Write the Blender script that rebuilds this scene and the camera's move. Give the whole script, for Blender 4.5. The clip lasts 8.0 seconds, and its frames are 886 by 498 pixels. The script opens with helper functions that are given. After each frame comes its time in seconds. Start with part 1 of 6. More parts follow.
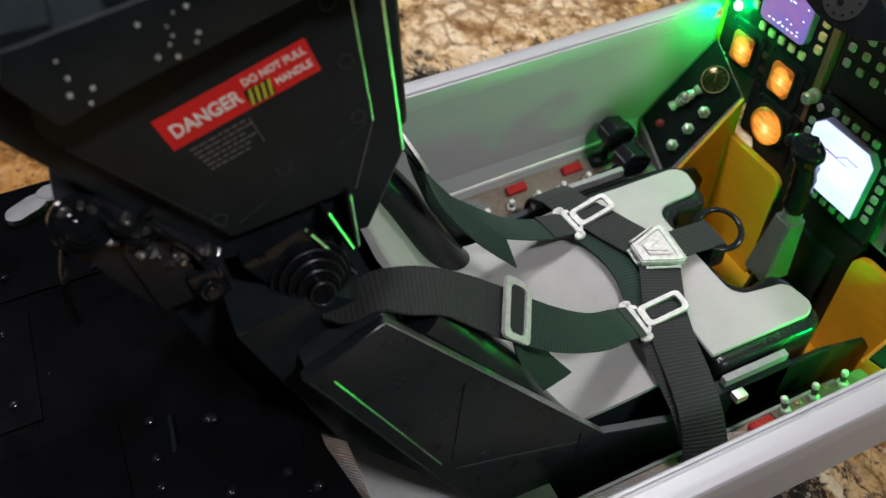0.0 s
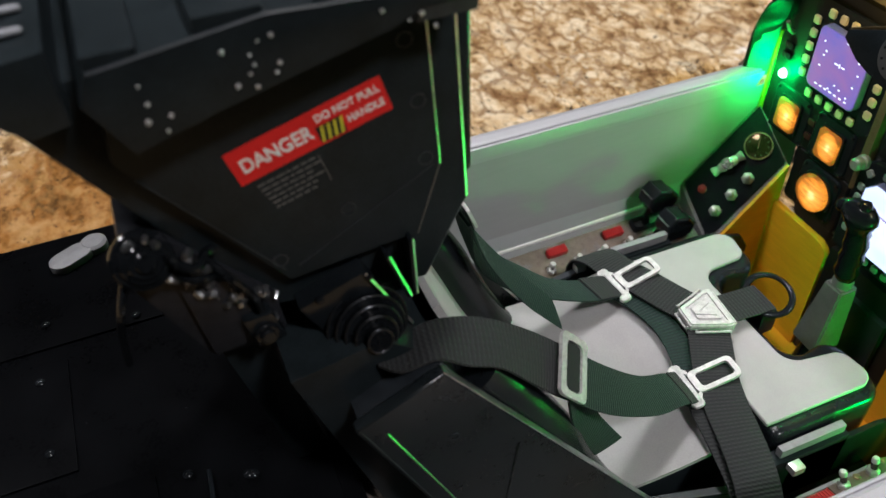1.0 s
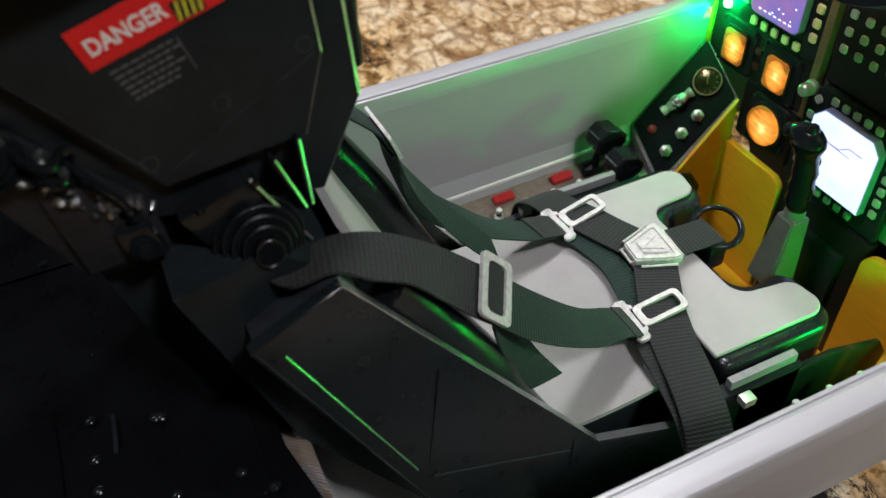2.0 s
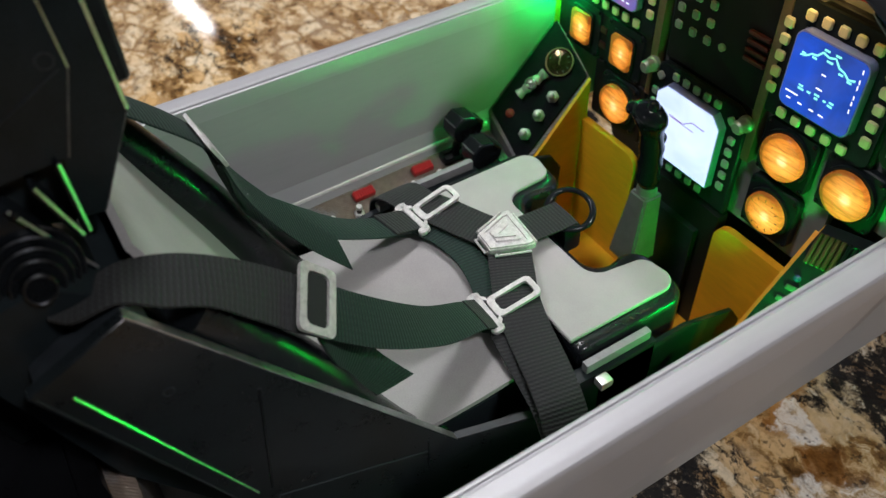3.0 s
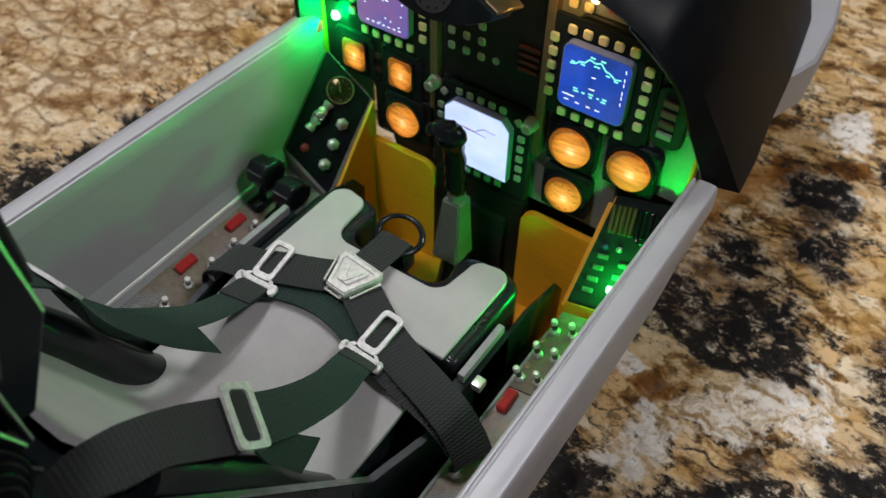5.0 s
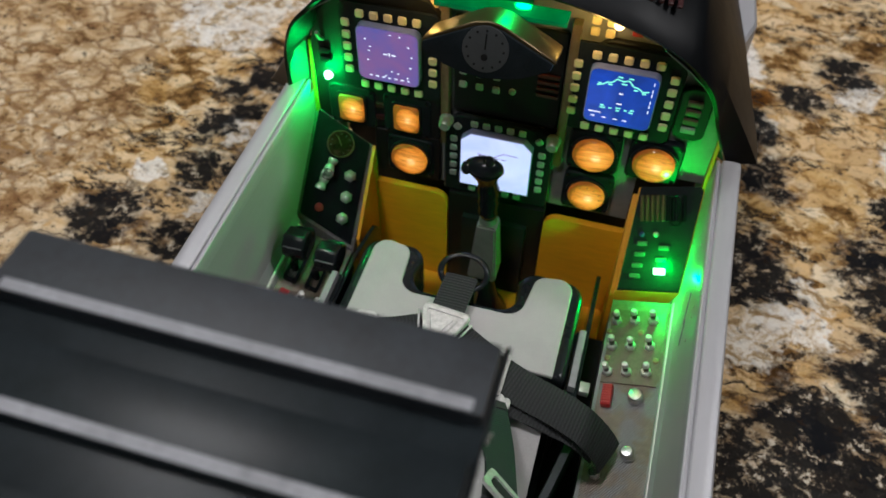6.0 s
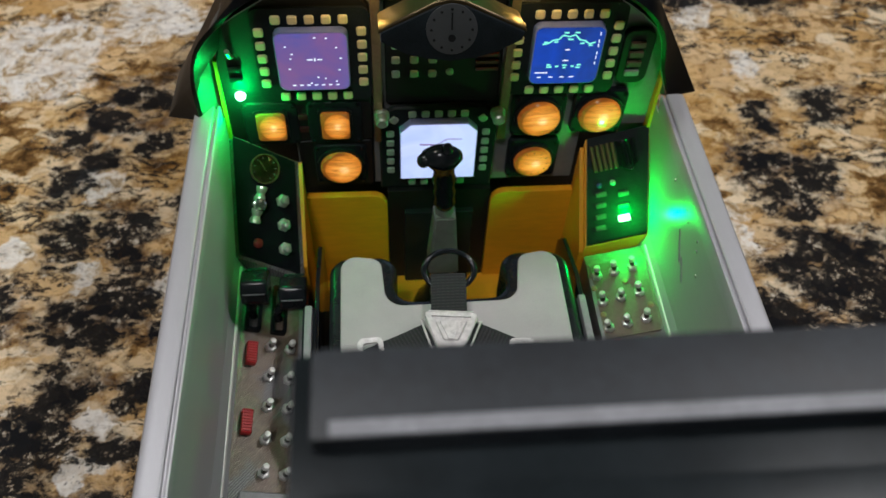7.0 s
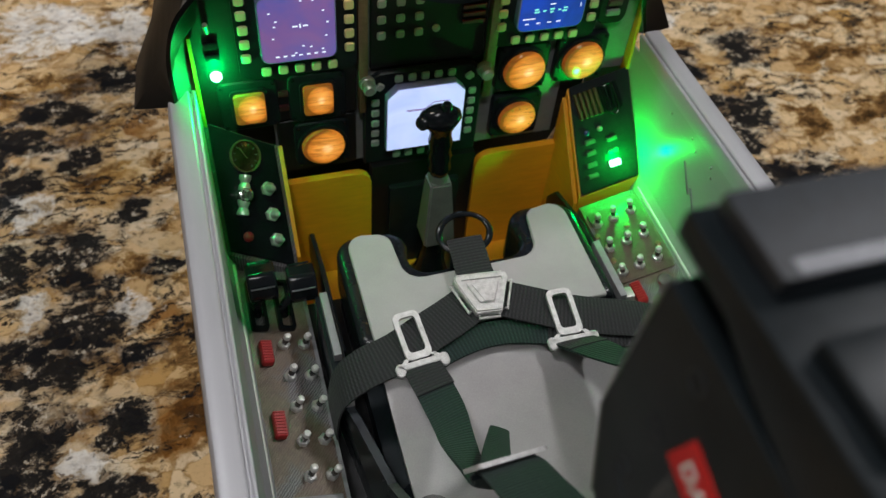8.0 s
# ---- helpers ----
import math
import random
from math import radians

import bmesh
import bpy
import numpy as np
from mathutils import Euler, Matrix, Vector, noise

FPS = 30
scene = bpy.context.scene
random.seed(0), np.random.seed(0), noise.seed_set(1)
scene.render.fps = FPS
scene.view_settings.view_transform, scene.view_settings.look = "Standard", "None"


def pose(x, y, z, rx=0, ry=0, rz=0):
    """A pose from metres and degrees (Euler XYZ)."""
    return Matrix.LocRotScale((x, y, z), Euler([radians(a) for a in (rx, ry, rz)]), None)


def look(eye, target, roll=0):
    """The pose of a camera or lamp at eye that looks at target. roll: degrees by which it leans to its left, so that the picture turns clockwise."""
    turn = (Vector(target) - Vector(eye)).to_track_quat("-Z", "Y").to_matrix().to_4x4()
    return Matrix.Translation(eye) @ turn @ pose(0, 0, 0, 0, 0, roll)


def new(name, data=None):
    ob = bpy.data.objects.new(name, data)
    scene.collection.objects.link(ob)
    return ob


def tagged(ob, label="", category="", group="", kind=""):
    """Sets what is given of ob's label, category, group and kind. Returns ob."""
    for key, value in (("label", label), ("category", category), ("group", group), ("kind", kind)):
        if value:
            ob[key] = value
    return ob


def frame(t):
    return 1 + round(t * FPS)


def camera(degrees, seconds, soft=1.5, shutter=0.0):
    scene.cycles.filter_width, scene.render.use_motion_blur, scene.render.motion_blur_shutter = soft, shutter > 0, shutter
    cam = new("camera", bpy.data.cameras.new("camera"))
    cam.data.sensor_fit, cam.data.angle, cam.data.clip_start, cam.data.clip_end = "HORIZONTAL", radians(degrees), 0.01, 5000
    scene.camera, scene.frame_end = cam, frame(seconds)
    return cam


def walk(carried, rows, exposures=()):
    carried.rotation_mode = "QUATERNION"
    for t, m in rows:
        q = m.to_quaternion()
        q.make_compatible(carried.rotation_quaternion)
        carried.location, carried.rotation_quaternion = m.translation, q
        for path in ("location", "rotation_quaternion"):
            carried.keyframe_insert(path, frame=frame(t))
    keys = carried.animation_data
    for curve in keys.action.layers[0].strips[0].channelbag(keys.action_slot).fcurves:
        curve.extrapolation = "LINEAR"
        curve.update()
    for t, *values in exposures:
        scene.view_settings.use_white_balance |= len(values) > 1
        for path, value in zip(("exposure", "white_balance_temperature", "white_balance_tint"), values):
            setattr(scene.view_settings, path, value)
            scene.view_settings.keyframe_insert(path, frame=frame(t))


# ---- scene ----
# A one-sixth scale jet cockpit on a polished granite worktop. All lengths below are centimetres, turned into metres by CM.
CM = 0.01
cam = camera(56.96, 8.0)
cam.data.dof.use_dof, cam.data.dof.focus_distance, cam.data.dof.aperture_fstop = True, 0.19, 27.0
PATH = [
    (0, 11.557, -14.678, 17.809, 41.91, 1.54, 65.76),
    (0.5, 11.552, -15.191, 17.441, 44.88, 1.26, 67.06),
    (1, 11.316, -15.367, 17.270, 47.13, 1.56, 67.50),
    (1.5, 11.460, -14.991, 16.376, 47.26, 2.14, 66.76),
    (2, 11.972, -14.286, 15.593, 46.38, 2.41, 65.21),
    (2.2, 12.582, -13.614, 15.351, 46.21, 2.15, 64.10),
    (3.3, 12.083, -12.372, 15.452, 44.76, 1.42, 55.25),
    (3.5, 12.060, -12.588, 15.513, 44.80, 1.04, 53.20),
    (4, 12.163, -12.687, 15.937, 44.42, 0.23, 47.70),
    (4.5, 11.444, -13.185, 16.231, 43.48, -0.23, 41.70),
    (4.7, 10.918, -13.413, 16.665, 43.19, -0.55, 39.24),
    (5.8, 5.554, -15.399, 20.141, 38.85, 0.09, 21.15),
    (6, 3.436, -15.854, 20.250, 38.88, -0.20, 16.28),
    (6.5, -0.134, -15.514, 20.184, 38.13, -0.92, 5.12),
    (7, -1.981, -15.085, 19.197, 38.14, -2.02, -4.29),
    (7.5, -3.953, -14.498, 18.324, 38.42, -3.06, -11.46),
    (8, -5.894, -14.676, 17.371, 39.46, -4.01, -16.34),
]
walk(cam, [(t, pose(x * CM, y * CM, z * CM, rx, ry, rz)) for t, x, y, z, rx, ry, rz in PATH],
     exposures=[(0.0, 0.80, 6200, 12), (2.0, 0.86, 6200, 12), (3.5, 0.42, 6200, 12), (4.5, 0.36, 6200, 12), (6.0, 0.20, 6250, 11), (8.0, 0.09, 6250, 11)])

# ---- world and large lights ----
world = bpy.data.worlds.new("room_air")
world.use_nodes = True
world.node_tree.nodes["Background"].inputs[0].default_value = (0.9, 0.95, 1.0, 1)
world.node_tree.nodes["Background"].inputs[1].default_value = 0.05
scene.world = world
COUNTER = -5.77          # height of the worktop's surface


def lamp_point(name, x, y, z, radius, power, colour):
    data = bpy.data.lights.new(name, "POINT")
    data.shadow_soft_size, data.energy, data.color = radius * CM, power, colour
    ob = new(name, data)
    ob.location = (x * CM, y * CM, z * CM)
    return ob


def lamp_spot(name, eye, target, cone, power, colour, radius=0.05):
    data = bpy.data.lights.new(name, "SPOT")
    data.spot_size, data.spot_blend, data.shadow_soft_size, data.energy, data.color = radians(cone), 0.7, radius, power, colour
    ob = new(name, data)
    ob.matrix_world = look(eye, target)
    return ob


# ceiling spots added to light the model; none of them is in view
ADDED_DOWNLIGHTS = [(-0.55, 0.28, 48), (0.98, 0.32, 68), (-0.25, -0.75, 44)]      # x, y, watts
for lx, ly, watts in ADDED_DOWNLIGHTS:
    lamp_spot("added_downlight_glow", (lx, ly, 1.56), (lx * 0.35, ly * 0.35, -0.05), 80, watts, (1.0, 0.97, 0.945), 0.16)
# small lamps that the model carries
lamp_point("green_diode_glow", -5.86, 2.62, 3.36, 0.12, 0.026, (0.0, 1.0, 0.13))
lamp_point("green_diode_glow", 5.66, 0.88, 0.12, 0.14, 0.034, (0.0, 1.0, 0.055))
lamp_spot("green_diode_beam", (0.0569, 0.0088, 0.0012), (-0.064, -0.02, 0.016), 110, 0.030, (0.0, 1.0, 0.10), 0.001)
lamp_point("green_hood_glow", 0.2, 3.6, 8.2, 0.25, 0.020, (0.0, 1.0, 0.14))
lamp_point("amber_bulb_glow", -2.55, 2.3, 7.2, 0.15, 0.005, (1.0, 0.6, 0.15))
lamp_point("amber_bulb_glow", 2.3, 2.3, 7.2, 0.15, 0.005, (1.0, 0.6, 0.15))


# ---- materials ----
def nodes_of(name):
    m = bpy.data.materials.new(name)
    m.use_nodes = True
    t = m.node_tree
    return m, t, t.nodes["Principled BSDF"]


def texco(t, scale=1.0, source="Object"):
    """Coordinates in centimetres, times scale."""
    c = t.nodes.new("ShaderNodeTexCoord")
    mp = t.nodes.new("ShaderNodeMapping")
    mp.inputs["Scale"].default_value = (100 * scale,) * 3
    t.links.new(c.outputs[source], mp.inputs[0])
    return mp.outputs[0]


def noise_tex(t, co, scale, detail=4, rough=0.55, distort=0.0):
    n = t.nodes.new("ShaderNodeTexNoise")
    n.inputs["Scale"].default_value, n.inputs["Detail"].default_value = scale, detail
    n.inputs["Roughness"].default_value, n.inputs["Distortion"].default_value = rough, distort
    t.links.new(co, n.inputs["Vector"])
    return n.outputs["Fac"]


def ramp(t, fac, stops):
    r = t.nodes.new("ShaderNodeValToRGB")
    while len(r.color_ramp.elements) < len(stops):
        r.color_ramp.elements.new(0.5)
    for e, (p, c) in zip(r.color_ramp.elements, stops):
        e.position, e.color = p, (*c, 1) if len(c) == 3 else c
    t.links.new(fac, r.inputs[0])
    return r.outputs[0]


def mixc(t, fac, a, b, mode="MIX"):
    m = t.nodes.new("ShaderNodeMix")
    m.data_type, m.blend_type = "RGBA", mode
    for sock, v in ((m.inputs["Factor"], fac), (m.inputs["A"], a), (m.inputs["B"], b)):
        if hasattr(v, "links") or hasattr(v, "is_linked"):
            t.links.new(v, sock)
        else:
            sock.default_value = v if isinstance(v, (int, float)) else (*v, 1)
    return m.outputs["Result"]


def math_node(t, op, a, b=0.0):
    m = t.nodes.new("ShaderNodeMath")
    m.operation = op
    for sock, v in zip(m.inputs, (a, b)):
        if isinstance(v, (int, float)):
            sock.default_value = v
        else:
            t.links.new(v, sock)
    return m.outputs[0]


def bump(t, p, height, strength, distance=0.0002):
    b = t.nodes.new("ShaderNodeBump")
    b.inputs["Strength"].default_value, b.inputs["Distance"].default_value = strength, distance
    t.links.new(height, b.inputs["Height"])
    t.links.new(b.outputs[0], p.inputs["Normal"])


def specks(t, co, scale, size):
    """Scattered tiny specks: 1 on a speck, 0 elsewhere."""
    v = t.nodes.new("ShaderNodeTexVoronoi")
    v.inputs["Scale"].default_value = scale
    t.links.new(co, v.inputs["Vector"])
    sep = t.nodes.new("ShaderNodeSeparateColor")
    t.links.new(v.outputs["Color"], sep.inputs[0])
    few = ramp(t, sep.outputs[0], [(0.70, (0, 0, 0)), (0.72, (1, 1, 1))])
    return math_node(t, "MULTIPLY", few, ramp(t, v.outputs["Distance"], [(size * 0.6, (1, 1, 1)), (size, (0, 0, 0))]))


def grain_mat(name, colour, rough, metal=0.0, vary=0.25, scale=3.0, bumpy=0.15, fine=25.0, coat=0.0, spec=0.5, dust=0.0):
    """A surface with blotches and fine grain in colour, gloss and relief."""
    m, t, p = nodes_of(name)
    co = texco(t)
    big = noise_tex(t, co, scale, 5, 0.6)
    small = noise_tex(t, co, fine, 3, 0.6)
    f = math_node(t, "ADD", math_node(t, "MULTIPLY", big, 0.65), math_node(t, "MULTIPLY", small, 0.35))
    dark = tuple(c * (1 - vary) for c in colour)
    light = tuple(min(1, c * (1 + vary)) for c in colour)
    col = ramp(t, f, [(0.3, dark), (0.7, light)])
    if dust:
        col = mixc(t, math_node(t, "MULTIPLY", specks(t, co, 2.2, 0.035), dust), col, (0.5, 0.5, 0.5))
    t.links.new(col, p.inputs["Base Color"])
    r = t.nodes.new("ShaderNodeMapRange")
    r.inputs["To Min"].default_value, r.inputs["To Max"].default_value = rough * 0.75, min(1, rough * 1.3)
    t.links.new(f, r.inputs["Value"])
    t.links.new(r.outputs[0], p.inputs["Roughness"])
    p.inputs["Metallic"].default_value = metal
    p.inputs["Coat Weight"].default_value = coat
    p.inputs["Coat Roughness"].default_value = 0.08
    p.inputs["Specular IOR Level"].default_value = spec
    if bumpy:
        bump(t, p, small, bumpy)
    return m


def streak_mat(name, colour, rough, metal, stretch, scale=6.0, vary=0.2, bumpy=0.1):
    """A surface with fine straight scratches; stretch squeezes the coordinates along the scratches."""
    m, t, p = nodes_of(name)
    c = t.nodes.new("ShaderNodeTexCoord")
    mp = t.nodes.new("ShaderNodeMapping")
    mp.inputs["Scale"].default_value = tuple(100 * s for s in stretch)
    t.links.new(c.outputs["Object"], mp.inputs[0])
    n = noise_tex(t, mp.outputs[0], scale, 4, 0.6)
    big = noise_tex(t, texco(t), 0.8, 3, 0.5)
    f = math_node(t, "ADD", math_node(t, "MULTIPLY", n, 0.6), math_node(t, "MULTIPLY", big, 0.4))
    t.links.new(ramp(t, f, [(0.25, tuple(x * (1 - vary) for x in colour)), (0.75, tuple(min(1, x * (1 + vary)) for x in colour))]), p.inputs["Base Color"])
    p.inputs["Metallic"].default_value = metal
    r = t.nodes.new("ShaderNodeMapRange")
    r.inputs["To Min"].default_value, r.inputs["To Max"].default_value = rough * 0.8, rough * 1.25
    t.links.new(f, r.inputs["Value"])
    t.links.new(r.outputs[0], p.inputs["Roughness"])
    bump(t, p, n, bumpy)
    return m


def glow_mat(name, colour, strength, dark=None, scale=2.0, amount=0.5):
    """Something lit from within: uneven light under a clear glossy face."""
    m, t, p = nodes_of(name)
    p.inputs["Base Color"].default_value = (*[c * 0.3 for c in colour], 1)
    p.inputs["Roughness"].default_value = 0.12
    if dark is None:
        p.inputs["Emission Color"].default_value = (*colour, 1)
    else:
        n = noise_tex(t, texco(t), scale, 3, 0.6, 0.8)
        t.links.new(ramp(t, n, [(0.5 - amount / 2, dark), (0.5 + amount / 2, colour)]), p.inputs["Emission Color"])
    p.inputs["Emission Strength"].default_value = strength
    return m


# fields of the slab, each a chain of spots: x, y, radius
SOOT = [(-7.9, 16.1, 0.7), (-10.0, 15.4, 0.9), (-12.2, 13.7, 1.0), (-13.4, 12.2, 0.9), (-14.8, 11.0, 0.7), (-13.6, 9.6, 0.6), (-11.7, 10.8, 0.6), (-14.5, 7.9, 0.9), (-13.7, 5.4, 1.1), (-12.1, 6.0, 0.8),
        (-11.8, 4.6, 0.6), (-10.6, 4.3, 0.35), (-11.4, 2.5, 1.0), (-12.7, 1.6, 1.0), (-13.0, -0.6, 1.0), (-13.6, -2.4, 1.2), (-14.0, -5.6, 1.8), (-11.6, -5.6, 1.0), (-9.7, 1.0, 0.45), (-10.4, -1.0, 0.5),
        (-10.9, -3.0, 0.55), (-16.4, 2.2, 1.1), (-17.0, -0.8, 1.0), (-17.6, -4.0, 1.6), (-9.6, 7.5, 0.4), (-8.9, 4.8, 0.35),
        (4.4, 9.0, 1.0), (6.4, 6.4, 1.3), (8.4, 6.2, 1.2), (9.2, 8.0, 1.0), (10.8, 6.7, 0.9), (7.4, 10.4, 0.9), (9.1, 15.0, 0.9), (10.2, 12.3, 0.8), (5.2, -1.6, 1.3), (6.5, -2.2, 1.2), (9.6, -1.8, 1.3),
        (12.2, -0.4, 1.5), (13.0, -2.6, 2.2), (14.8, 2.4, 1.5), (15.0, 5.9, 0.8), (14.6, 8.6, 1.0), (16.6, 7.6, 1.0), (11.5, 18.0, 0.8), (13.7, 20.6, 1.0), (18.0, 21.0, 1.5), (17.4, 1.0, 2.0), (16.0, -4.0, 3.2), (18.6, 12.4, 1.0), (15.2, 11.6, 0.6), (10.0, -4.6, 2.2)]
PALE = [(9.6, 3.2, 1.3), (10.6, 4.6, 1.0), (12.0, 4.3, 0.9), (8.2, 1.0, 1.0), (7.6, -0.4, 0.6), (12.4, 6.1, 0.8), (14.2, 19.0, 1.2), (15.7, 15.2, 1.0), (9.8, 15.3, 0.6), (6.0, 3.0, 0.6), (8.8, 20.2, 1.2),
        (-13.0, 19.4, 2.2), (-9.8, 18.8, 1.6), (-17.5, 16.5, 3.0), (-13.2, 8.2, 0.9), (-10.0, 3.2, 0.7), (-13.2, 3.5, 0.6), (-16.4, 5.0, 0.9), (-11.6, -1.9, 0.7), (-11.8, -3.6, 0.6)]
GOLD_FIELD = [(13.0, 12.8, 1.4), (13.0, 8.8, 0.9), (14.5, 4.9, 0.7), (12.4, 2.8, 0.6), (10.2, 0.5, 0.6), (9.8, 10.2, 0.9), (7.6, 8.2, 0.8), (7.8, 12.2, 0.9), (16.3, 9.7, 0.9), (16.4, 17.6, 1.2), (12.2, 9.8, 0.6), (-12.1, 1.0, 0.55), (-12.0, -2.8, 0.6), (-16.2, 0.2, 0.6), (-11.0, 12.4, 1.0), (-10.2, 8.8, 1.2), (-15.6, 12.8, 1.2), (-18.4, 9.6, 1.0)]
RUST = [(5.2, 14.4, 1.6), (5.0, 11.6, 1.0), (7.2, 15.6, 1.2), (5.4, 3.2, 0.9), (7.4, 2.6, 0.7), (9.4, 17.6, 0.8), (-9.2, 12.4, 0.8), (-8.6, -1.6, 1.0), (-9.0, 2.6, 0.5), (-21.5, -21.0, 5.0)]
TAN = [(-21.5, -22.0, 6.0), (-24.0, 8.0, 5.5), (-22.5, 15.0, 4.0), (-22.0, 1.0, 3.5), (-34.0, 6.0, 11.0), (-48.0, 4.0, 16.0), (-30.0, -14.0, 9.0), (-36.0, 24.0, 9.0)]


def granite_mat():
    """Polished granite: cream and golden crystals with brown seams, rusty fields and crooked black belts full of pale specks."""
    m, t, p = nodes_of("polished_granite")
    co = texco(t)

    def shift_by(base, scale, detail, amount):
        n = t.nodes.new("ShaderNodeTexNoise")
        n.inputs["Scale"].default_value, n.inputs["Detail"].default_value, n.inputs["Roughness"].default_value = scale, detail, 0.62
        t.links.new(co, n.inputs["Vector"])
        v = t.nodes.new("ShaderNodeVectorMath")
        v.operation = "MULTIPLY_ADD"
        v.inputs[1].default_value, v.inputs[2].default_value = (amount, amount, 0), (-amount / 2, -amount / 2, 0)
        t.links.new(n.outputs["Color"], v.inputs[0])
        add = t.nodes.new("ShaderNodeVectorMath")
        t.links.new(base, add.inputs[0])
        t.links.new(v.outputs[0], add.inputs[1])
        return add.outputs[0]
    bent = shift_by(shift_by(co, 0.34, 3, 3.4), 1.5, 6, 1.5)
    flow = t.nodes.new("ShaderNodeMapping")
    flow.inputs["Rotation"].default_value, flow.inputs["Scale"].default_value = (0, 0, radians(-58)), (0.72, 1.12, 1)
    t.links.new(shift_by(co, 0.7, 5, 1.3), flow.inputs[0])
    warped = flow.outputs[0]
    ragged = math_node(t, "SUBTRACT", noise_tex(t, warped, 1.15, 9, 0.76), 0.5)
    drawn = t.nodes.new("ShaderNodeMapping")
    drawn.inputs["Rotation"].default_value, drawn.inputs["Scale"].default_value = (0, 0, radians(-48)), (0.42, 1.25, 1)
    t.links.new(shift_by(co, 0.5, 5, 1.8), drawn.inputs[0])
    streaky = math_node(t, "SUBTRACT", noise_tex(t, drawn.outputs[0], 0.95, 9, 0.74), 0.5)

    def reach(spots, wander, rough):
        """Uneven distance from the spots, 1 at their rims."""
        out = None
        for x, y, r in spots:
            d = t.nodes.new("ShaderNodeVectorMath")
            d.operation = "DISTANCE"
            d.inputs[1].default_value = (x, y, COUNTER)
            t.links.new(bent, d.inputs[0])
            near = math_node(t, "DIVIDE", d.outputs["Value"], r)
            out = near if out is None else math_node(t, "MINIMUM", out, near)
        return math_node(t, "MULTIPLY", math_node(t, "ADD", out, math_node(t, "MULTIPLY", wander, rough)), 0.5)

    def fields(spots, lo, hi, rough=1.6):
        """Ragged blots round the spots, 1 inside and 0 outside."""
        return ramp(t, reach(spots, ragged, rough), [(lo / 2, (1, 1, 1)), (hi / 2, (0, 0, 0))])
    cells, edges = t.nodes.new("ShaderNodeTexVoronoi"), t.nodes.new("ShaderNodeTexVoronoi")
    edges.feature = "DISTANCE_TO_EDGE"
    for v in (cells, edges):
        v.inputs["Scale"].default_value = 1.25
        t.links.new(warped, v.inputs["Vector"])
    sep = t.nodes.new("ShaderNodeSeparateColor")
    t.links.new(cells.outputs["Color"], sep.inputs[0])
    cream = ramp(t, sep.outputs[0], [(0.0, (0.64, 0.40, 0.17)), (0.25, (0.80, 0.62, 0.38)), (0.5, (0.68, 0.45, 0.21)), (0.7, (0.84, 0.71, 0.50)), (1.0, (0.56, 0.33, 0.11))])
    cloud = noise_tex(t, warped, 0.55, 8, 0.68)
    # golden and brown mottling between the pale crystals
    golden = ramp(t, cloud, [(0.36, (0.06, 0.034, 0.014)), (0.42, (0.23, 0.125, 0.042)), (0.47, (0.46, 0.28, 0.10)), (0.55, (0.60, 0.40, 0.17))])
    body = mixc(t, ramp(t, cloud, [(0.445, (1, 1, 1)), (0.50, (0, 0, 0))]), cream, golden)
    tan_field = fields(TAN, 0.8, 1.15)
    body = mixc(t, math_node(t, "MULTIPLY", tan_field, 0.88), body, ramp(t, cloud, [(0.36, (0.27, 0.145, 0.06)), (0.43, (0.50, 0.33, 0.165)), (0.50, (0.64, 0.48, 0.29)), (0.60, (0.76, 0.64, 0.45))]))
    big_cells, big_edges = t.nodes.new("ShaderNodeTexVoronoi"), t.nodes.new("ShaderNodeTexVoronoi")
    big_edges.feature = "DISTANCE_TO_EDGE"
    for v in (big_cells, big_edges):
        v.inputs["Scale"].default_value = 0.7
        t.links.new(warped, v.inputs["Vector"])
    big_gap = math_node(t, "SUBTRACT", big_edges.outputs["Distance"], math_node(t, "MULTIPLY", ragged, 0.5))
    big_seam = math_node(t, "MULTIPLY", ramp(t, big_gap, [(0.02, (1, 1, 1)), (0.10, (0, 0, 0))]), tan_field)
    body = mixc(t, math_node(t, "MULTIPLY", big_seam, 0.75), body, (0.20, 0.105, 0.045))
    gold = fields(GOLD_FIELD, 0.8, 1.15)
    body = mixc(t, math_node(t, "MULTIPLY", gold, 0.85), body, ramp(t, cloud, [(0.36, (0.16, 0.075, 0.02)), (0.45, (0.44, 0.25, 0.075)), (0.53, (0.62, 0.40, 0.16)), (0.62, (0.72, 0.54, 0.30))]))
    rust = fields(RUST, 0.8, 1.2)
    body = mixc(t, math_node(t, "MULTIPLY", rust, 0.9), body, ramp(t, cloud, [(0.36, (0.10, 0.04, 0.010)), (0.48, (0.29, 0.125, 0.026)), (0.60, (0.42, 0.22, 0.07))]))
    pale_field = fields(PALE, 0.85, 1.1)
    body = mixc(t, pale_field, body, ramp(t, noise_tex(t, bent, 1.1, 7, 0.7), [(0.38, (0.36, 0.24, 0.12)), (0.43, (0.62, 0.49, 0.32)), (0.48, (0.82, 0.76, 0.66)), (0.60, (0.88, 0.85, 0.79))]))
    # brown seams between the crystals, stronger in some fields
    seam_mask = ramp(t, noise_tex(t, co, 0.22, 4, 0.6), [(0.40, (0.25,) * 3), (0.54, (1, 1, 1))])
    gap = math_node(t, "SUBTRACT", edges.outputs["Distance"], math_node(t, "MULTIPLY", math_node(t, "SUBTRACT", noise_tex(t, warped, 1.3, 6, 0.7), 0.5), 0.75))
